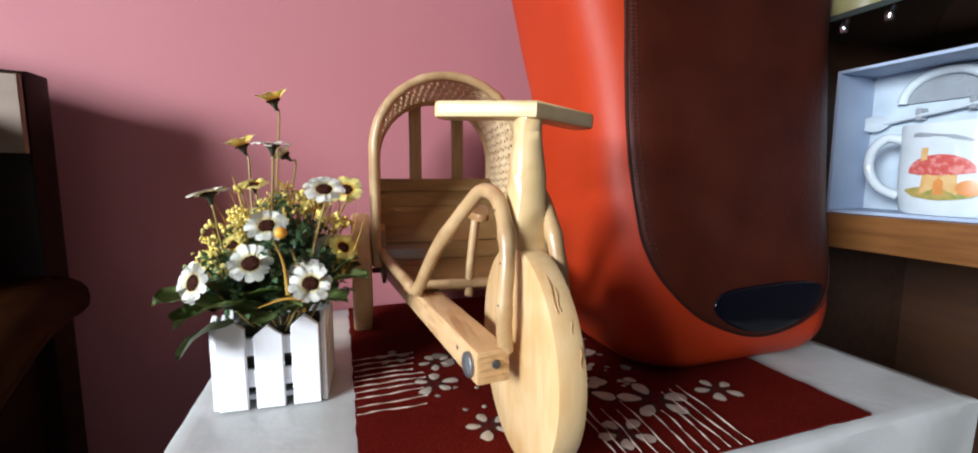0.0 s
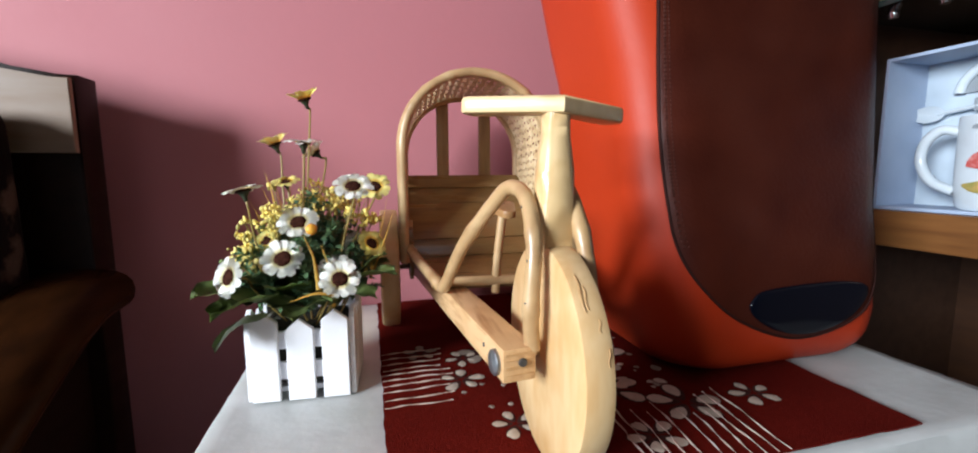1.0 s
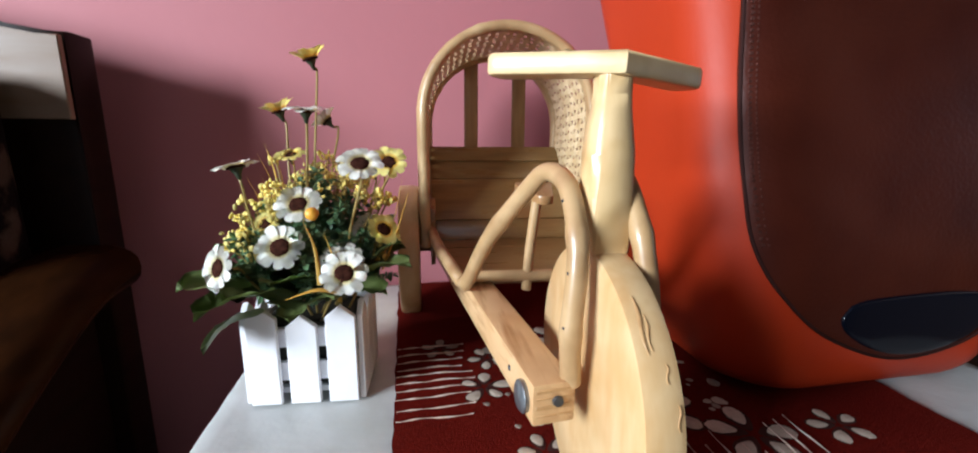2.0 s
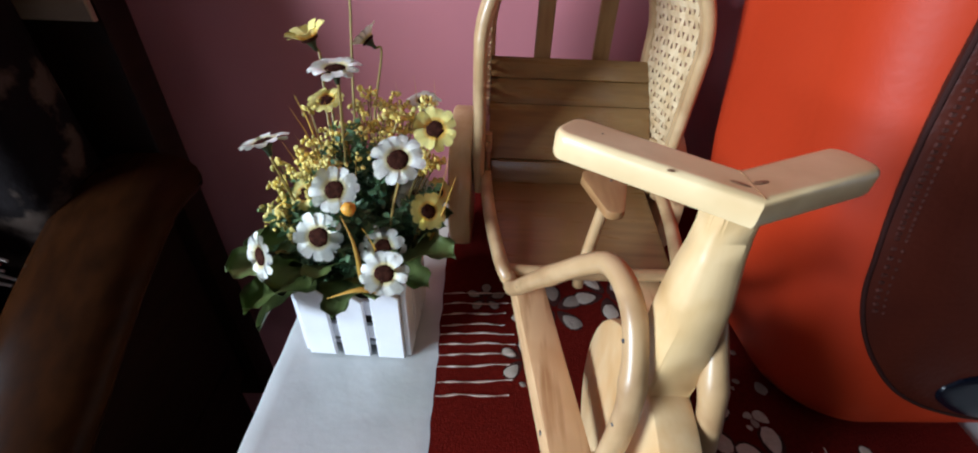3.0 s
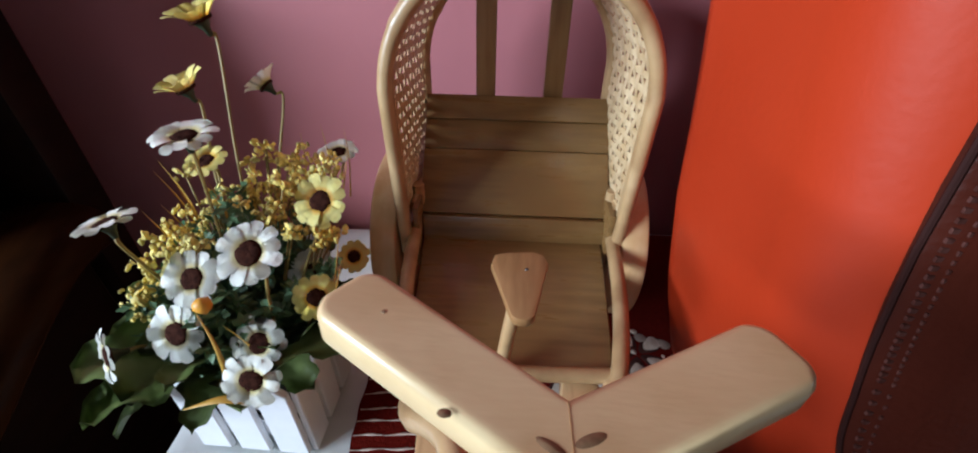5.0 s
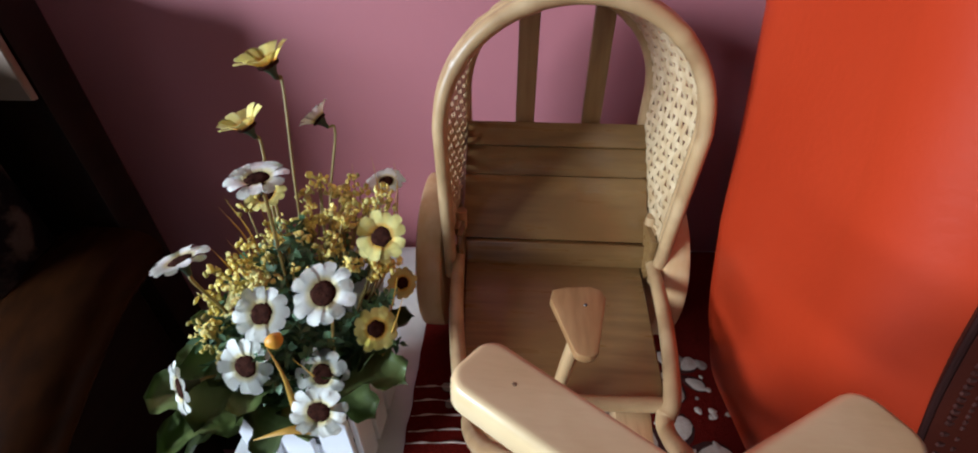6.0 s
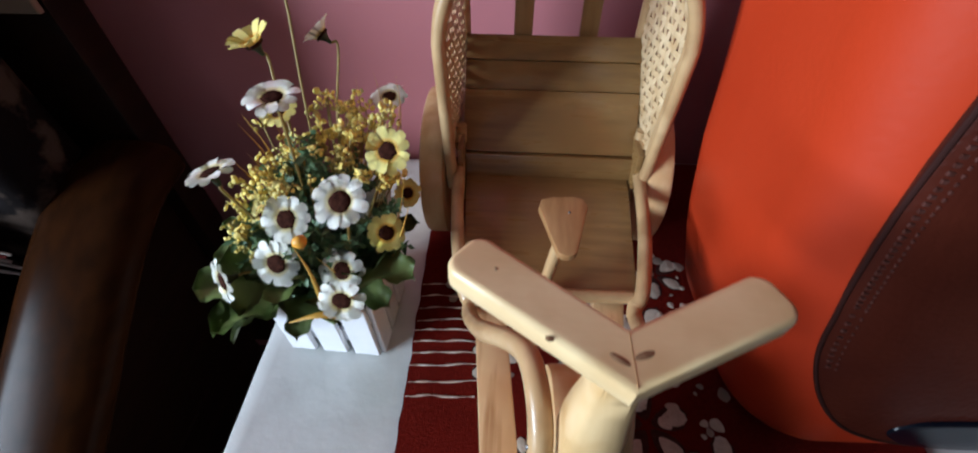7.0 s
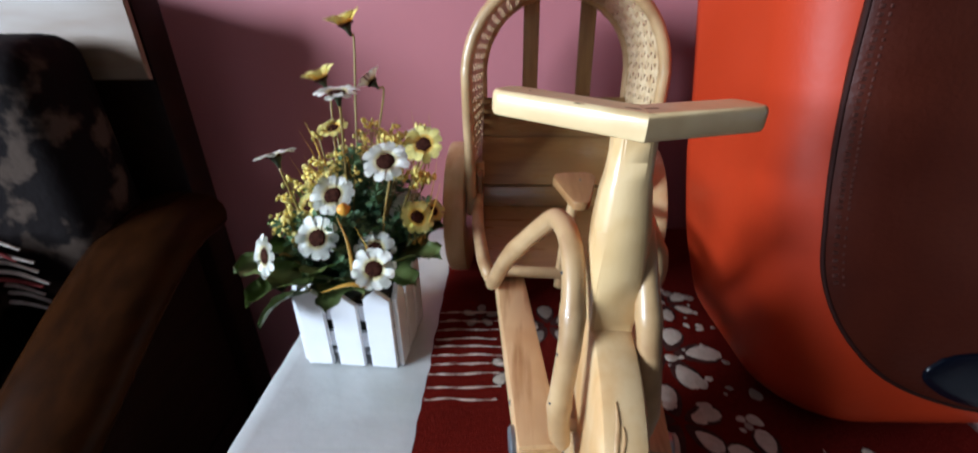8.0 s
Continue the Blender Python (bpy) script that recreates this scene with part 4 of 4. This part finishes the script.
    path = spline([root, root.lerp(tip, 0.55) + Vector((0, 0, 0.006)), tip], 7)
    for i, p in enumerate(path):
        if i < 5:
            continue
        for s in range(5):
            d = Vector((rf.uniform(-1, 1), rf.uniform(-1, 1), rf.uniform(-0.4, 0.9))).normalized()
            L, W = rf.uniform(0.004, 0.009), rf.uniform(0.0012, 0.0026)
            sd = d.cross(Vector((rf.uniform(-1, 1), rf.uniform(-1, 1), 1))).normalized()
            q = p + d * L * 0.5
            vs = [bm.verts.new(p), bm.verts.new(q + sd * W), bm.verts.new(p + d * L + Vector((0, 0, -0.0008))), bm.verts.new(q - sd * W)]
            bm.faces.new((vs[0], vs[1], vs[2]))
            bm.faces.new((vs[0], vs[2], vs[3]))
tagged(part("fern_foliage", bm, M_fern, bouq, "fine dark green artificial fern", False), kind="stuff")

# clusters of small yellow buds
ico = bmesh.new()
bmesh.ops.create_icosphere(ico, subdivisions=1, radius=1.0)
ICO_V, ICO_F = [v.co.copy() for v in ico.verts], [[v.index for v in f.verts] for f in ico.faces]
ico.free()
verts, faces = [], []
sverts = bmesh.new()
for cu_, cv_, cz_, sp, n in ((-0.010, 0.425, 0.142, 0.014, 9), (0.015, 0.44, 0.144, 0.015, 10), (0.043, 0.455, 0.150, 0.012, 10), (0.035, 0.415, 0.138, 0.012, 6),
                             (-0.022, 0.41, 0.132, 0.010, 8), (0.062, 0.42, 0.130, 0.009, 5), (-0.004, 0.40, 0.132, 0.010, 7), (0.062, 0.40, 0.098, 0.008, 3),
                             (-0.034, 0.385, 0.110, 0.009, 5), (-0.018, 0.375, 0.100, 0.008, 3), (0.022, 0.47, 0.152, 0.011, 7), (-0.014, 0.40, 0.118, 0.008, 6)):
    c = INV @ Vector((cu_, cv_, cz_))
    foot = Vector((c.x * 0.4, c.y * 0.4, 0.05))
    for k in range(int(n * 1.45)):
        q = c + Vector((rf.gauss(0, 0.7), rf.gauss(0, 0.7), rf.gauss(0, 0.55))) * sp
        add_tube(sverts, [foot.lerp(q, 0.30) + Vector((0, 0, 0.003)), foot.lerp(q, 0.75) + Vector((0, 0, 0.002)), q], 0.0005, 4)
        for i in range(rf.randint(8, 13)):      # one clump of crinkled florets
            p = q + Vector((rf.gauss(0, 1), rf.gauss(0, 1), rf.gauss(0, 0.8))) * 0.0026
            r = rf.uniform(0.0012, 0.0024)
            o = len(verts)
            rot = Euler((rf.uniform(0, 3), rf.uniform(0, 3), rf.uniform(0, 3))).to_matrix()
            st = Vector((rf.uniform(0.7, 1.4), rf.uniform(0.6, 1.2), rf.uniform(0.35, 0.9)))
            verts += [tuple(p + rot @ Vector((v.x * st.x, v.y * st.y, v.z * st.z)) * r * rf.uniform(0.75, 1.2)) for v in ICO_V]
            faces += [[f0 + o for f0 in f] for f in ICO_F]
me = bpy.data.meshes.new("filler_bloom")
me.from_pydata(verts, [], faces)
me.materials.append(M_bead)
ob = new("filler_bloom", me)
ob.parent = bouq
tagged(ob, "tiny mustard yellow filler bloom", kind="stuff")
tagged(part("bud_stalk", sverts, M_stem, bouq), kind="stuff")

# straw blades
for u, v, z, du, dv, dz, w in ((-0.030, 0.425, 0.165, 0.012, 0.0, -0.045, 1), (-0.026, 0.415, 0.150, 0.012, 0, -0.04, 1), (0.043, 0.480, 0.170, -0.002, 0, -0.05, 0.8),
                               (0.058, 0.478, 0.168, -0.004, 0, -0.05, 0.8), (0.030, 0.478, 0.165, -0.006, 0, -0.045, 0.9), (0.0, 0.42, 0.155, 0.006, 0.005, -0.05, 1.2),
                               (0.010, 0.415, 0.150, -0.006, 0.005, -0.05, 1.2), (0.078, 0.385, 0.140, -0.020, 0.0, -0.055, 1.5), (-0.008, 0.398, 0.150, 0.006, 0, -0.05, 1.2),
                               (0.012, 0.362, 0.125, 0.010, -0.012, -0.038, 1.3), (0.060, 0.47, 0.155, -0.008, -0.02, -0.04, 0.9), (0.024, 0.36, 0.118, 0.006, 0.01, -0.05, 1.0),
                               (0.004, 0.337, 0.083, 0.028, 0.006, 0.002, 2.6),
                               (-0.024, 0.424, 0.172, 0.006, 0.004, -0.05, 0.9), (-0.016, 0.418, 0.166, 0.004, 0.0, -0.05, 0.9), (-0.006, 0.424, 0.170, -0.002, 0.0, -0.05, 0.9),
                               (0.002, 0.418, 0.166, 0.003, 0.0, -0.05, 0.9), (-0.034, 0.41, 0.150, 0.012, 0.0, -0.045, 0.9), (0.074, 0.40, 0.150, -0.016, 0.0, -0.06, 1.0)):
    a, b = INV @ Vector((u, v, z)), INV @ Vector((u + du, v + dv, z + dz))
    mid = a.lerp(b, 0.5) + Vector((0.002, 0, 0.003))
    part("straw_blade", tube(spline([b, mid, a], 5), lambda t, w=w: 0.0013 * w * (1.08 - t), 6, 0.45), M_straw, bouq)
bm = bmesh.new()
bmesh.ops.create_icosphere(bm, subdivisions=2, radius=0.0042)
part("orange_bud", moved(warped(bm, 0.0008, 300), Matrix.Translation(INV @ Vector((0.0175, 0.3615, 0.130)))), M_bud, bouq)

# ---------------------------------------------------------------- leather backpack
bag = thing("backpack", "orange-red leather backpack with dark brown front panel", "backpack")


BAG_R = 0.048
BAG_Z = (0.0, 0.05, 0.08, 0.14, 0.20, 0.26, 0.32, 0.42)


def bag_left(z):
    """The bag's flank, which leans outwards with the height."""
    return float(np.interp(z, BAG_Z, (0.2890, 0.2780, 0.2720, 0.2655, 0.2630, 0.2585, 0.2485, 0.2335)))


def bag_right(z):
    return float(np.interp(z, BAG_Z, (0.514, 0.514, 0.512, 0.514, 0.5255, 0.535, 0.544, 0.557)))


def bag_front(z):
    """The front, which leans back."""
    return float(np.interp(z, BAG_Z, (0.299, 0.2930, 0.2940, 0.3045, 0.3165, 0.3270, 0.3375, 0.3515)))


def bag_back(z):
    return float(np.interp(z, BAG_Z, (0.460, 0.471, 0.477, 0.487, 0.495, 0.504, 0.517, 0.534)))


def bag_section(z, inset, n=64):
    """One level of the body: a rounded rectangle, leaning back."""
    a0, a1, b0, b1 = bag_left(z), bag_right(z), bag_front(z), bag_back(z)
    cx, cy, hx, hy = (a0 + a1) / 2, (b0 + b1) / 2, (a1 - a0) / 2 - inset, (b1 - b0) / 2 - inset
    r = min(BAG_R, hx - 0.002, hy - 0.002)
    pts = []
    for k in range(n):
        q, f = divmod(k, n // 4)
        a = math.pi / 2 * (q + f / (n // 4 - 1))
        sx, sy = ((1, 1), (-1, 1), (-1, -1), (1, -1))[q]
        pts.append((cx + sx * (hx - r) + r * math.cos(a), cy + sy * (hy - r) + r * math.sin(a), z))
    return pts


R_B = 0.030
rings = []
for k in range(9):
    a = k / 8 * math.pi / 2
    rings.append(bag_section(0.003 + R_B * (1 - math.cos(a)), 0.7 * R_B * (1 - math.sin(a))))
for z in (0.048, 0.066, 0.085, 0.11, 0.14, 0.18, 0.22, 0.26, 0.30, 0.34, 0.38):
    rings.append(bag_section(z, 0))
for k in range(1, 7):
    a = k / 6 * math.pi / 2
    rings.append(bag_section(0.38 + 0.05 * math.sin(a), 0.05 * (1 - math.cos(a))))
bm = bmesh.new()
add_loft(bm, rings)
for v in bm.verts:      # soft dents of the leather
    v.co += Vector((noise.noise(v.co * 9), noise.noise(v.co * 9 + Vector((5, 0, 0))), 0)) * 0.002 * min(1, v.co.z / 0.06)
    v.co.x += 0.0009 * noise.noise(v.co * 30) * min(1, v.co.z / 0.06)
part("body", bm, M_leather, bag, "smooth orange-red leather shell")

# front panel: straight sides, rounded foot
OUT = spline([(0.2850, 0.40, 0), (0.2835, 0.32, 0), (0.2822, 0.26, 0), (0.2816, 0.20, 0), (0.2835, 0.148, 0), (0.2895, 0.110, 0), (0.306, 0.080, 0), (0.338, 0.054, 0),
              (0.392, 0.034, 0), (0.440, 0.038, 0), (0.474, 0.058, 0), (0.490, 0.100, 0), (0.503, 0.18, 0), (0.519, 0.26, 0), (0.538, 0.40, 0)], 6)


def front_v(u, z):
    left = min(1, max(0, bag_left(z) + BAG_R - u) / (BAG_R + 0.001))
    right = min(1, max(0, u - (bag_right(z) - BAG_R)) / (BAG_R + 0.001))
    return bag_front(z) + BAG_R * (2 - math.sqrt(1 - left * left) - math.sqrt(1 - right * right))


def panel(outline, lift, thick, shrink=1.0):
    b = bmesh.new()
    c = Vector((sum(p.x for p in outline) / len(outline), sum(p.y for p in outline) / len(outline), 0))
    layers = []
    for f in (1.0, 0.985, 0.93, 0.8, 0.6, 0.4, 0.2):
        row = []
        for p in outline:
            q = c + (p - c) * f * shrink
            edge = 0.0 if f == 1.0 else (0.7 if f == 0.985 else 1.0)
            row.append(b.verts.new((q.x, front_v(q.x, q.y) - lift - thick * edge, q.y)))
        layers.append(row)
    n = len(outline)
    for a, d in zip(layers, layers[1:]):
        for k in range(n):
            b.faces.new((a[k], a[(k + 1) % n], d[(k + 1) % n], d[k]))
    b.faces.new(layers[-1])
    back = [b.verts.new((p.x, front_v(p.x, p.y) + 0.006, p.y)) for p in outline]
    for k in range(n):
        b.faces.new((layers[0][k], back[k], back[(k + 1) % n], layers[0][(k + 1) % n]))
    b.faces.new(back)
    return b


front_panel = part("front_panel", panel(OUT, 0.0016, 0.0014), M_leather_b, bag, "dark brown leather front panel with stitched edge")
edge = [Vector((p.x, front_v(p.x, p.y) - 0.0020, p.y)) for p in OUT]
part("piping", tube(edge, 0.0012, 8), M_piping, front_panel)
bm = bmesh.new()
run = [p for p in spline(edge, 3) if p.z > 0.11 and p.x < 0.33]
gone = 0.0
for a, b in zip(run, run[1:]):
    gone += (b - a).length
    if gone > 0.0027:
        gone = 0.0
        for off, wide, tall in ((0.0040, 0.0022, 0.0017), (0.0070, 0.0008, 0.0016)):
            add_box(bm, Vector((b.x + off, front_v(b.x + off, b.z) - 0.0030, b.z)), (wide, 0.0010, tall))
part("zip_teeth", bm, M_zip, front_panel, "row of small dark zip teeth", False)
PATCH = spline([(0.352, 0.0745, 0), (0.365, 0.0775, 0), (0.40, 0.0795, 0), (0.44, 0.0795, 0), (0.462, 0.0765, 0), (0.4695, 0.0700, 0), (0.463, 0.0575, 0), (0.445, 0.0445, 0), (0.420, 0.0375, 0),
                (0.395, 0.0375, 0), (0.370, 0.0445, 0), (0.351, 0.0560, 0), (0.3455, 0.0660, 0), (0.352, 0.0745, 0)], 5)[:-1]
part("glossy_patch", panel(PATCH, 0.0032, 0.0016), M_gloss, front_panel, "black glossy curved patch")

# ---------------------------------------------------------------- carved wooden sofa
sofa = thing("sofa", "dark polished wooden sofa with dark floral upholstery", "sofa")
TOP_EDGE = [(-0.2000, 0.262), (-0.215, 0.262), (-0.25, 0.268), (-0.30, 0.284), (-0.38, 0.305), (-0.52, 0.322), (-0.75, 0.33), (-1.15, 0.33)]
b = prism([(-1.15, -0.3), (-0.2000, -0.3)] + TOP_EDGE, -0.018, 0.018, 0.004, 2)
part("back_frame", moved(b, Matrix.Translation((0, 0.543, 0)) @ Matrix.Rotation(radians(90), 4, "X")), M_sofawood, sofa)
b = prism([(-1.14, 0.190), (-0.2015, 0.190)] + [(u - 0.0015, z - 0.004) for u, z in TOP_EDGE[:-1]] + [(-1.14, 0.326)], -0.003, 0.003, 0.001, 1)
part("back_panel", moved(b, Matrix.Translation((0, 0.5215, 0)) @ Matrix.Rotation(radians(90), 4, "X")), M_sofapanel, sofa, "light varnished wood panel")
b = box((-0.668, 0.479, 0.03), (0.86, 0.075, 0.40), None, 0.030, 4)
part("back_cushion", warped(b, 0.006, 12), M_fabric, sofa, "dark brown and beige floral cushion")
b = box((-0.72, 0.17, -0.20), (0.86, 0.66, 0.13), None, 0.03, 4)
part("seat_cushion", warped(b, 0.006, 12), M_fabric, sofa)
rings = []
for p, w, h in zip(spline([(-0.212, 0.520, 0.058), (-0.212, 0.47, 0.052), (-0.215, 0.40, 0.016), (-0.222, 0.30, -0.052), (-0.232, 0.20, -0.115), (-0.240, 0.05, -0.16), (-0.240, -0.15, -0.17)], 5),
                   [0.045] * 40, [0.022] * 40):
    rings.append([p + Vector((w * math.copysign(abs(math.cos(a)) ** 0.7, math.cos(a)), 0, h * math.copysign(abs(math.sin(a)) ** 0.8, math.sin(a)))) for a in (2 * math.pi * k / 20 for k in range(20))])
bm = bmesh.new()
add_loft(bm, rings)
part("armrest", bm, M_sofaarm, sofa, "curved polished brown wooden armrest")
part("arm_panel", box((-0.225, 0.17, -0.36), (0.03, 0.66, 0.32), None, 0.004), M_sofawood, sofa)
o = [(-0.16, -0.25), (0.522, -0.25), (0.522, 0.052), (0.47, 0.045), (0.40, 0.004), (0.30, -0.06), (0.20, -0.12), (0.05, -0.165), (-0.16, -0.175)]
b = prism(o, -0.012, 0.012, 0.002, 1)
part("arm_side", moved(b, Matrix.Translation((-0.225, 0, 0)) @ Matrix(((0, 0, 1, 0), (1, 0, 0, 0), (0, 1, 0, 0), (0, 0, 0, 1)))), M_sofawood, sofa)

fc = thing("fringed_cushion", "dark scatter cushion with cream and red fringe on the sofa", "cushion")
b = box((-0.42, 0.405, -0.03), (0.20, 0.09, 0.22), Matrix.Rotation(radians(-12), 3, "X"), 0.04, 4)
part("cover", warped(b, 0.005, 14), M_fabric, fc)
for k in range(9):
    z0 = 0.075 - k * 0.0078
    a = Vector((-0.330, 0.425 - 0.002 * math.sin(k * 1.7), z0))
    reach = (0.040, 0.034, 0.046, 0.044, 0.052, 0.046, 0.040, 0.047, 0.041)[k]
    part("tassel", tube(spline([a, a + Vector((reach * 0.55, -0.002, 0.0)), a + Vector((reach, 0.0, -0.010 - 0.003 * math.sin(k * 2.1)))], 4), lambda t: 0.0022 - 0.0009 * t, 6),
         (M_fringe, M_fringe_red)[k % 4 == 1], fc, ("cream fringe tassel", "red fringe tassel")[k % 4 == 1])

# ---------------------------------------------------------------- cabinet with the mug box
CU = 0.64
cab = thing("open_cabinet", "dark brown wooden cabinet with open shelves", "cabinet")
CV1 = 0.60
part("side_panel", box((CU + 0.19, CV1 - 0.075, 0.4), (0.38, 0.03, 1.84)), M_cab, cab)
part("side_panel", box((CU + 0.19, -0.62, 0.4), (0.38, 0.03, 1.84)), M_cab, cab)
part("back_panel", box((CU + 0.37, -0.03, 0.4), (0.02, 1.13, 1.84)), M_cab, cab)
part("shelf", box((CU + 0.18, -0.045, 0.1075), (0.36, 1.116, 0.036), None, 0.003), M_shelf, cab, "amber varnished shelf board")
part("shelf_lip", box((CU - 0.004, -0.045, 0.1050), (0.008, 1.118, 0.042), None, 0.003), M_shelf, cab)
part("shelf", box((CU + 0.19, -0.045, -0.40), (0.34, 1.116, 0.03), None, 0.003), M_cab, cab)
part("top", box((CU + 0.19, -0.035, 1.33), (0.40, 1.2, 0.03), None, 0.003), M_cab, cab)
gs = part("glass_shelf", box((CU + 0.20, -0.045, 0.379), (0.30, 1.11, 0.008), None, 0.001), M_glass_dark, cab)
for v in (0.462, 0.408):
    b = lathe([(0, -0.010), (0.005, -0.010), (0.006, -0.006), (0.006, 0.0), (0, 0)], 14)
    part("shelf_stud", moved(b, Matrix.Translation((CU + 0.08, v, 0.375))), M_chrome, cab, "small chrome shelf stud")
tin = lathe([(0, 0), (0.036, 0), (0.038, 0.002), (0.038, 0.06), (0.036, 0.064), (0, 0.066)], 28)
tagged(part("tin", moved(tin, Matrix.Translation((CU + 0.11, 0.455, 0.3835))), M_olive), "olive green tin on the glass shelf", "tin")

BV0, BV1, BZ0, BZ1, BD = 0.19, 0.410, 0.1260, 0.2975, 0.066
gift = thing("gift_box", "open lilac-white gift box for a mug set on the shelf", "box")
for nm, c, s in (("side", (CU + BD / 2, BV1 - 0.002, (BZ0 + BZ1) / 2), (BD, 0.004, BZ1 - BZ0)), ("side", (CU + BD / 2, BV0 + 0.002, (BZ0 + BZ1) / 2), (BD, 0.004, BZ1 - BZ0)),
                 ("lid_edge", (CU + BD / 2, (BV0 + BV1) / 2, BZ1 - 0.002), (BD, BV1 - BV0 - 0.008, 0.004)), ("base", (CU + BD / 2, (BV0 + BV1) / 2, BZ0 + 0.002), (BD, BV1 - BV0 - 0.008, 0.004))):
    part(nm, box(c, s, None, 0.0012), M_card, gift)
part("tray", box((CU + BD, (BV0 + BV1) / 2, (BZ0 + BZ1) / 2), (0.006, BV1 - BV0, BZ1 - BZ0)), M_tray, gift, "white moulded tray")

MUG_C = Vector((CU + 0.0185, 0.304, BZ0 + 0.0045))
mug = thing("mug", "white china mug with a red mushroom house picture", "mug", Matrix.Translation(MUG_C))
# half of the mug stands proud of the tray
prof = [(0.0, 0.0), (0.034, 0.0), (0.038, 0.003), (0.041, 0.02), (0.042, 0.05), (0.0425, 0.094), (0.0415, 0.0955), (0.0400, 0.094), (0.039, 0.01), (0.0, 0.006)]
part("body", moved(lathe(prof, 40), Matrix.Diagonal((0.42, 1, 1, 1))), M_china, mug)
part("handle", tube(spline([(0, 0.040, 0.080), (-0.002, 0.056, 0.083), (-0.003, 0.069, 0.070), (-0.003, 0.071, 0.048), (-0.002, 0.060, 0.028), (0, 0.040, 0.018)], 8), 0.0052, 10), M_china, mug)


def decal(outline, material, name, lift):
    """Flat printed shape laid on the mug's curved front; y to the side, z up."""
    b = bmesh.new()
    c = Vector((sum(p[0] for p in outline) / len(outline), sum(p[1] for p in outline) / len(outline)))
    def at(y, z, k):
        rr = 0.0425
        return Vector((-0.42 * math.sqrt(max(0, rr * rr - y * y)) - k, y, z))
    rings = []
    for f, k in ((1.0, lift), (0.7, lift + 0.0001), (0.35, lift + 0.0001)):
        rings.append([b.verts.new(at(c.x + (p[0] - c.x) * f, c.y + (p[1] - c.y) * f, k)) for p in outline])
    for a, d in zip(rings, rings[1:]):
        for i in range(len(outline)):
            j = (i + 1) % len(outline)
            b.faces.new((a[i], a[j], d[j], d[i]))
    b.faces.new(rings[-1])
    part(name, b, material, mug)


def blob(cy, cz, ry, rz, a0=0, a1=6.283, n=20, wob=0.0):
    return [(cy + ry * math.cos(a) * (1 + wob * math.sin(5 * a)), cz + rz * math.sin(a) * (1 + wob * math.cos(4 * a))) for a in (a0 + (a1 - a0) * k / n for k in range(n))]


decal(blob(-0.004, 0.024, 0.031, 0.0075, wob=0.08), M_greendec, "printed_grass", 0.0006)
decal([(0.013, 0.022), (-0.018, 0.022), (-0.016, 0.048), (0.011, 0.048)], M_housedec, "printed_house", 0.0009)
decal([(0.001, 0.022), (-0.007, 0.022), (-0.007, 0.035), (-0.003, 0.039), (0.001, 0.035)], M_orangedec, "printed_door", 0.0012)
decal(blob(-0.002, 0.046, 0.027, 0.017, 0, math.pi, 16) + [(-0.029, 0.044), (-0.015, 0.042), (0.0, 0.0415), (0.015, 0.042), (0.025, 0.044)], M_capred, "printed_roof", 0.0012)
decal([(0.014, 0.056), (0.008, 0.058), (0.008, 0.070), (0.014, 0.070)], M_housedec, "printed_chimney", 0.0015)
decal(blob(-0.026, 0.029, 0.010, 0.008), M_orangedec, "printed_bush", 0.0012)
decal([(0.024, 0.082), (0.018, 0.084), (-0.012, 0.080), (-0.030, 0.073), (-0.031, 0.0745), (-0.012, 0.082), (0.018, 0.0865), (0.023, 0.0855)], M_greydec, "printed_ribbon", 0.0008)

spoon = thing("spoon", "white china spoon clipped in the box tray", "spoon")
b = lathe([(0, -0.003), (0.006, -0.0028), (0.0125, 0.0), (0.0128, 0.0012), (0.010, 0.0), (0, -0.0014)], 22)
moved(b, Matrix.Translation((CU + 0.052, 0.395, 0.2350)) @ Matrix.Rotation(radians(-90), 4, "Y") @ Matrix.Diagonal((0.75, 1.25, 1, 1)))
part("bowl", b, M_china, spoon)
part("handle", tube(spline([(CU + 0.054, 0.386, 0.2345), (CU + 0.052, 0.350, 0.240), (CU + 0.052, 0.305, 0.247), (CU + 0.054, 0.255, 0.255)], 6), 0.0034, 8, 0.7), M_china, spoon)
for v, z in ((0.351, 0.2415), (0.305, 0.2485)):
    part("clip", box((CU + 0.056, v, z), (0.014, 0.006, 0.014), None, 0.002), M_greydec, gift)
# this saucer stands for the mug's lid: arched rim, upright dish behind
lid = thing("saucer", "white china mug lid set upright in the box tray", "saucer")
pts = [(CU + 0.0565, 0.331 + 0.040 * math.cos(a), 0.2555 + 0.032 * math.sin(a)) for a in (math.pi * k / 20 for k in range(21))]
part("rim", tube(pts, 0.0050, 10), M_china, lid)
b = prism([(0.331 + 0.036 * math.cos(math.pi * k / 20), 0.2555 + 0.028 * math.sin(math.pi * k / 20)) for k in range(21)], 0, 0.004)
part("dish", moved(b, Matrix(((0, 0, 1, CU + 0.0585), (1, 0, 0, 0), (0, 1, 0, 0), (0, 0, 0, 1)))), M_greydec, lid)
